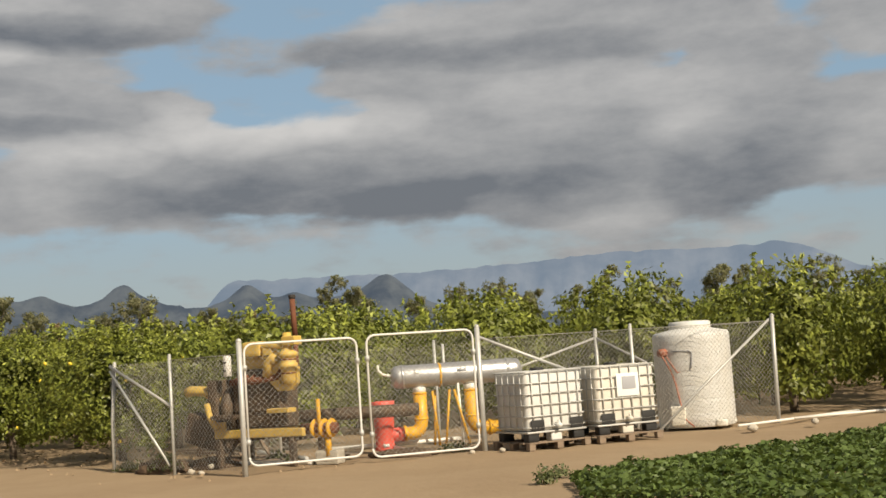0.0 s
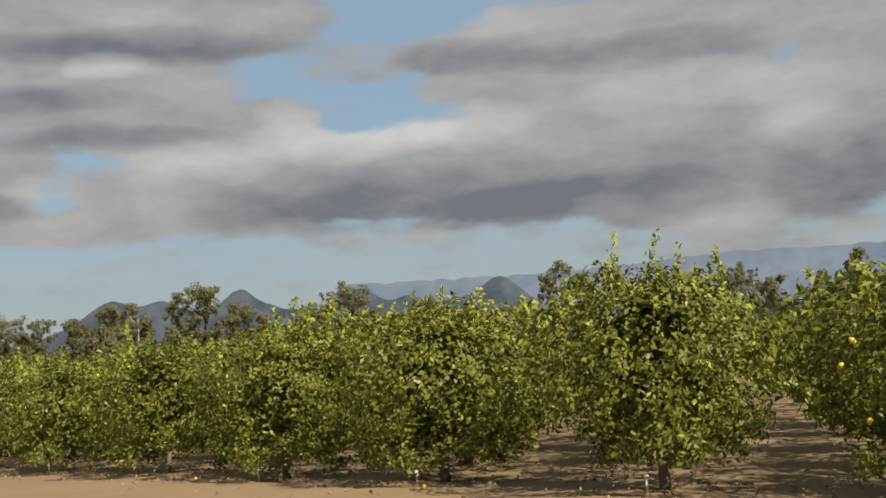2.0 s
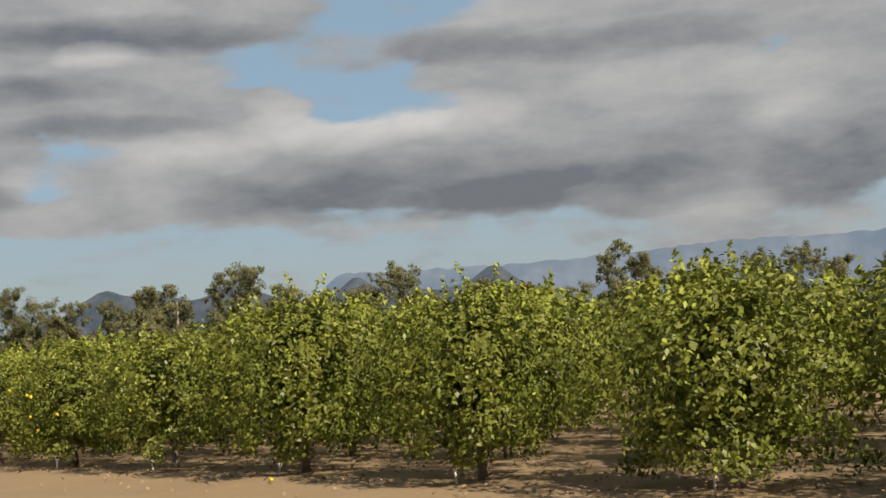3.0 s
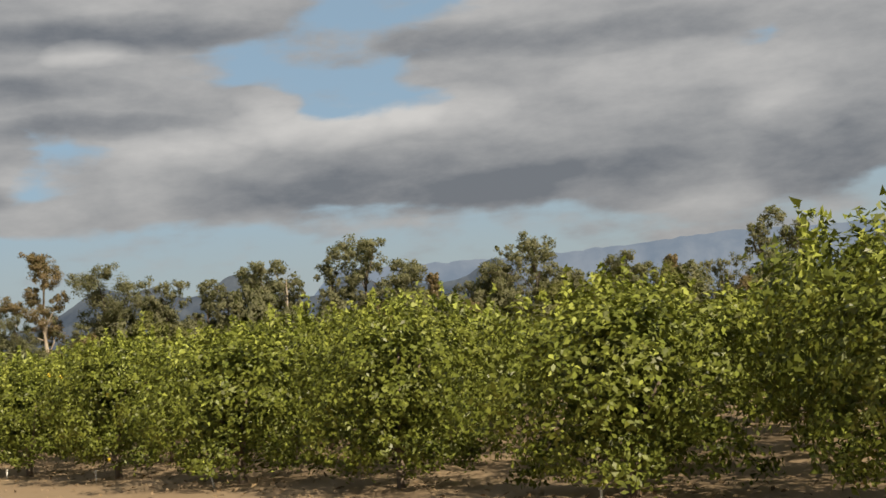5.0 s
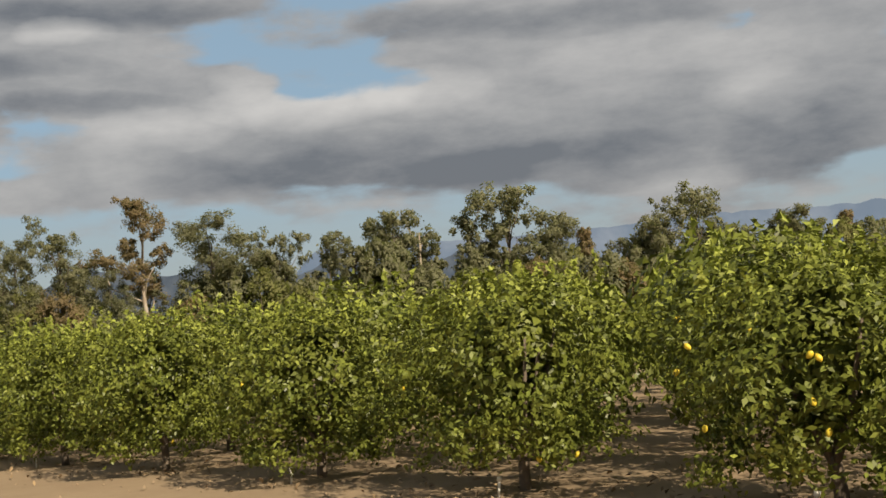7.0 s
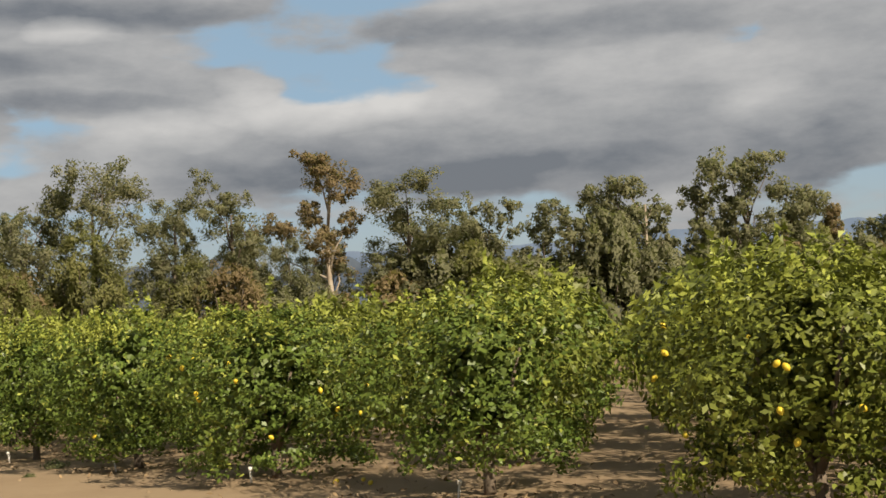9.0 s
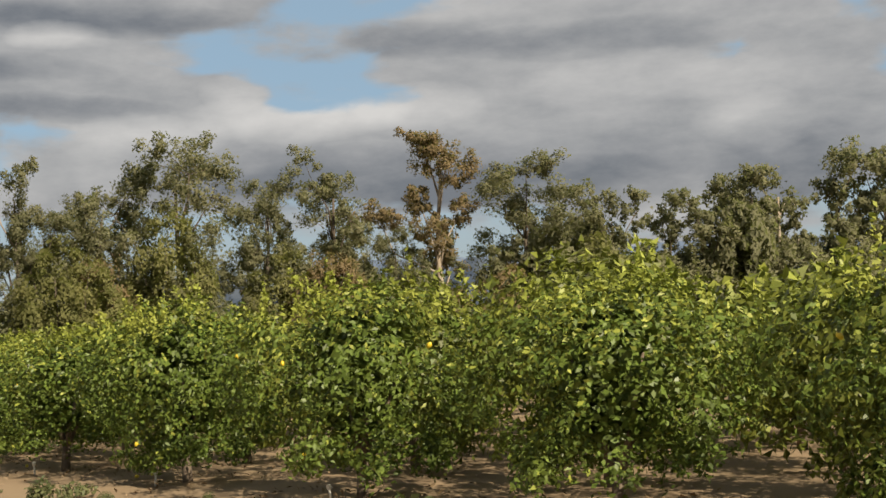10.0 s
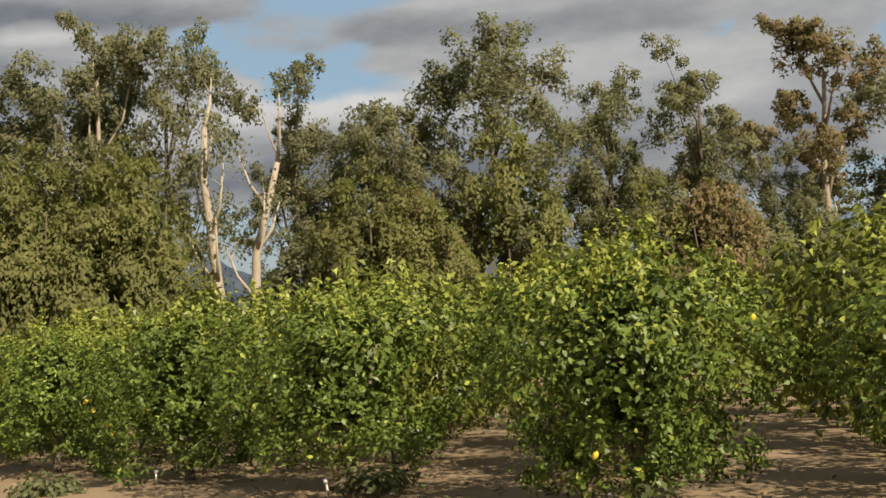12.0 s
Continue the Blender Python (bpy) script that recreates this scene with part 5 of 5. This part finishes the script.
# ---- odds and ends lying in the compound ----
def plank(s, y, long, turn, z=0.03, tilt=0.0, wide=0.16):
    bm = bmesh.new()
    block(bm, (0, 0, 0), (long, wide, 0.045), 0, 0.006)
    bmesh.ops.subdivide_edges(bm, edges=[e for e in bm.edges if e.calc_length() > long * 0.8], cuts=3)
    for v in bm.verts:
        v.co.z += 0.012 * math.sin(v.co.x * 3.1 + s)
        v.co.y += 0.008 * math.sin(v.co.x * 5.0 + y)
    ob = part("plank", bm, PALLET, None, "weathered grey-brown timber lying in the compound", False)
    ob.matrix_basis = pose(-s, y, z, 0, tilt, turn)
    tagged(ob, category="plank", group="old timbers")


def loose_pipe(s, y, long, turn, r, mat):
    bm = bmesh.new()
    lathe(bm, [(r * 0.85, -long / 2), (r, -long / 2 + 0.01), (r, long / 2 - 0.12), (r * 1.15, long / 2 - 0.11), (r * 1.15, long / 2)], 12)
    ob = part("loose_pipe", bm, mat, None, "grey plastic irrigation pipe lying on the soil")
    ob.matrix_basis = pose(-s, y, r * 0.9, 0, 90, turn)
    tagged(ob, category="pipe", group="loose pipes")


def soil_mound(s, y, wide, high, seed):
    bm = bmesh.new()
    bmesh.ops.create_uvsphere(bm, u_segments=22, v_segments=12, radius=1.0)
    for v in bm.verts:
        k = 1 + 0.35 * noise.noise(v.co * 2.1 + Vector((seed, 0, 0))) + 0.15 * noise.noise(v.co * 6.0 + Vector((0, seed, 0)))
        v.co = Vector((v.co.x * wide * k, v.co.y * wide * 0.6 * k, v.co.z * high * k))
    ob = part("soil_mound", bm, MOUND, None, "dark heap of soil and debris at the fence foot")
    ob.matrix_basis = place(s, y, 0.0, 20)
    tagged(ob, category="mound")


MOUND = material("dark_brown_soil", (0.15, 0.105, 0.07), 0.95, vary=0.3, scale=5, bump=0.9, bump_scale=18, second=(0.10, 0.07, 0.05), spec=0.15)
for k, (s, y, long, turn) in enumerate(((20.2, 14.1, 2.4, 12), (19.3, 13.3, 2.0, -4), (17.3, 12.6, 1.6, 18), (17.8, 12.0, 1.3, -10), (16.6, 12.1, 1.1, 40), (15.9, 13.4, 1.7, -22), (18.0, 11.6, 1.0, 8))):
    plank(s, y, long, turn, 0.035 + 0.012 * (k % 3))
plank(17.2, 12.75, 1.0, 60, 0.42, 62, 0.2)
plank(17.5, 12.6, 1.0, 50, 0.42, -58, 0.2)
loose_pipe(16.9, 13.0, 2.6, 160, 0.045, GALV)
loose_pipe(16.2, 12.0, 2.2, 12, 0.035, PVC)
loose_pipe(15.4, 14.3, 2.4, -30, 0.04, GALV)
soil_mound(17.75, 11.2, 0.5, 0.16, 2.0)
soil_mound(17.1, 11.9, 0.6, 0.14, 7.0)
soil_mound(14.6, 13.7, 0.55, 0.10, 11.0)


# ---- along the orchard edge ----
CROP = material("row_crop_leaf", (0.085, 0.128, 0.034), 0.5, vary=0.15, scale=3, bump=0.0, second=(0.115, 0.160, 0.045), through_light=0.25, island=0.35, spec=0.35)
WEED = material("weed_leaf", (0.095, 0.128, 0.045), 0.6, vary=0.15, scale=5, bump=0.0, second=(0.16, 0.16, 0.07), through_light=0.25, island=0.3)
LITTER = material("dry_leaf_litter", (0.24, 0.165, 0.09), 0.9, vary=0.2, scale=4, bump=0.0, second=(0.27, 0.19, 0.10), island=0.45)


def build_crop():
    """A dense low crop at the near corner of the field."""
    rng = np.random.default_rng(8)
    at, out = [], []
    while len(at) < 26000:
        s, y = rng.uniform(-6, 10.2), rng.uniform(9.2, 22.5)
        edge = 9.0 - 0.2 * (y - 10.9) + 0.3 * noise.noise((y * 0.8, 0, 3)) - max(0, 11.0 - y) * 1.1
        inside = min(edge - s, (19.2 + (9.9 - s) * 0.55 - y) * 0.87)
        if inside < 0 or s < 0.42 * y - 1.2:
            continue
        rim = min(inside / 0.35, 1)
        top = 0.19 * (0.3 + 0.7 * math.sqrt(rim)) * (0.85 + 0.5 * noise.noise((s * 2.2, y * 2.2, 0)) + 0.25 * noise.noise((s * 6, y * 6, 5)))
        at.append((-s, y, max(top * rng.uniform(0.2, 1.05) ** 0.6, 0.03)))
        out.append((-0.5 * (1 - rim) + rng.normal(0, 0.45), rng.normal(0, 0.45), 0.9))
    at = np.array(at)
    tagged(sheet("crop_plants", leaves(rng, at, unit(np.array(out)), 0.078, 0.066, 0.1), [CROP]), "dense low bright green leafy crop", "crop", kind="stuff")


def riser_stake():
    """A short white irrigation riser with a cap."""
    root = tagged(new("irrigation_riser"), "short white plastic irrigation riser in the soil", "riser", "irrigation risers")
    bm = bmesh.new()
    rod(bm, (0, 0, -0.05), (0, 0, 0.15), 0.016, None, 8)
    part("pipe", bm, PVC, root)
    bm = bmesh.new()
    lathe(bm, [(0.018, 0.13), (0.03, 0.135), (0.032, 0.18), (0.02, 0.19)], 10)
    part("cap", bm, PVC, root)
    return root


def weed(seed, spread, high, count):
    rng = np.random.default_rng(seed)
    root = tagged(new("weed"), "low grey-green weed tuft on bare soil", "weed", "weeds")
    d = unit(rng.normal(0, 1, (count, 3)))
    d[:, 2] = np.abs(d[:, 2])
    at = d * rng.uniform(0.3, 1.0, (count, 1)) * np.array([spread, spread, high])
    at[:, 2] += 0.02
    sheet("foliage", leaves(rng, at, d, 0.085, 0.045, -0.1), [WEED], root)
    bm = bmesh.new()
    for k in range(6):
        w = k * 1.05
        rod(bm, (0, 0, -0.02), (math.cos(w) * spread * 0.6, math.sin(w) * spread * 0.6, high * 0.8), 0.006, 0.003, 5)
    part("stalk", bm, WEED, root)
    return root


def build_edge():
    rng = random.Random(21)
    stakes = Stock([riser_stake()])
    for s in (25.5, 34.07, 38.37, 42.77, 46.97, 51.26, 55.48, 64, 68.25, 72.51, 76.7, 80.9, 89.3, 101.8, 110.2, 114.42, 118.64, 122.87, 127.11, 131.19,
              135.31, 139.4, 143.5, 151.7, 159.9, 168.1, 172.2, 176.55, 180.8, 184.75, 188.9, 192.9, 197, 201.2, 205.2, 209.1, 213.3, 217.5, 225.9, 230.2, 234.6, 238.6):
        m = pose(-s, edge_y(s), 0, rng.uniform(-9, 9), rng.uniform(-9, 9), rng.uniform(0, 360))
        stakes.put(0, m)
    tufts = Stock([weed(1, 0.32, 0.24, 240), weed(2, 0.24, 0.32, 210), weed(3, 0.38, 0.2, 260)])
    for i, (s, y, size) in enumerate(((193.6, 7.8, 1.7), (192.6, 7.7, 1.5), (195.0, 8.1, 1.0), (173.9, 7.3, 1.3), (171.5, 7.5, 1.4), (234.2, 9.55, 1.6), (239.0, 7.5, 1.4),
                                      (168.2, 9.3, 1.3), (231.1, 7.9, 1.4), (229.3, 8.6, 1.5), (201.1, 7.6, 1.0), (201.1, 8.1, 0.9),
                                      (239.2, 8.0, 1.0), (162.5, 8.4, 1.1), (166, 8.1, 0.9), (17.55, 11.15, 1.0), (17.95, 11.35, 0.9), (18.6, 11.1, 0.8), (16.5, 12.6, 0.8), (15.6, 12.2, 0.6), (14.2, 14.4, 0.8), (9.6, 11.5, 0.6), (9.3, 10.9, 0.7), (186.6, 9.4, 0.7), (220.3, 9.3, 1.0), (224, 8.3, 1.1), (152, 8.6, 0.9))):
        tufts.put(i, place(s, y, -0.02, rng.uniform(0, 360), size))
    for i in range(26):          # small dry tufts on the verge
        s = rng.uniform(158, 246)
        tufts.put(i, place(s, edge_y(s) - rng.uniform(0.5, 2.2), -0.02, rng.uniform(0, 360), rng.uniform(0.22, 0.42)))
    # lemons that have dropped
    for s, y in ((32.9, 11.3), (32.4, 11.5), (29.6, 11.4), (37.5, 11.1), (50.6, 11.0), (56.9, 10.9), (71.8, 10.4), (131.6, 10.6), (162.2, 10.2), (170.4, 10.0), (179.2, 9.9),
                 (179, 10.2), (178.6, 10.0), (192.2, 9.8), (192.5, 10.0), (202.4, 9.8), (206.6, 9.9), (227.2, 9.5)):
        ob = new("lemon", LEMON_MESH)
        ob.matrix_basis = pose(-s, y, 0.02, rng.uniform(60, 120), 0, rng.uniform(0, 360))
        tagged(ob, "fallen yellow lemon on the sandy soil", "fruit", "fallen lemons")
    # dead leaves and twigs under the trees
    gen = np.random.default_rng(9)
    count = 6000
    s = gen.uniform(18, 262, count)
    y = np.array([row_y(v) for v in s]) + gen.normal(0.2, 1.0, count)
    at = np.stack((-s, y, gen.uniform(0.0, 0.03, count)), axis=1)
    out = np.tile(np.array([0.0, 0.0, 1.0]), (count, 1))
    tagged(sheet("leaf_litter", leaves(gen, at, out, 0.11, 0.05, 0.0), [LITTER]), "dry brown fallen leaves on the soil", "litter", kind="stuff")
    clods = []
    for k in range(900):
        s0 = gen.uniform(14, 250)
        c = np.array([-s0, edge_y(s0) + gen.normal(-1.0, 1.2), gen.uniform(-0.02, 0.01)])
        r = gen.uniform(0.012, 0.045)
        top = c + np.array([gen.normal(0, r * 0.2), gen.normal(0, r * 0.2), r])
        ring = [c + r * np.array([math.cos(w), math.sin(w), gen.uniform(-0.2, 0.3)]) * gen.uniform(0.7, 1.2) for w in (0, 1.3, 2.5, 3.8, 5.0)]
        for i in range(5):
            clods.append((ring[i], ring[(i + 1) % 5], top, top * 0.999 + ring[i] * 0.001))
    tagged(sheet("soil_clods", np.array(clods), [SOIL]), "small clods of dry tan soil", "soil", kind="stuff")


build_crop()
build_edge()
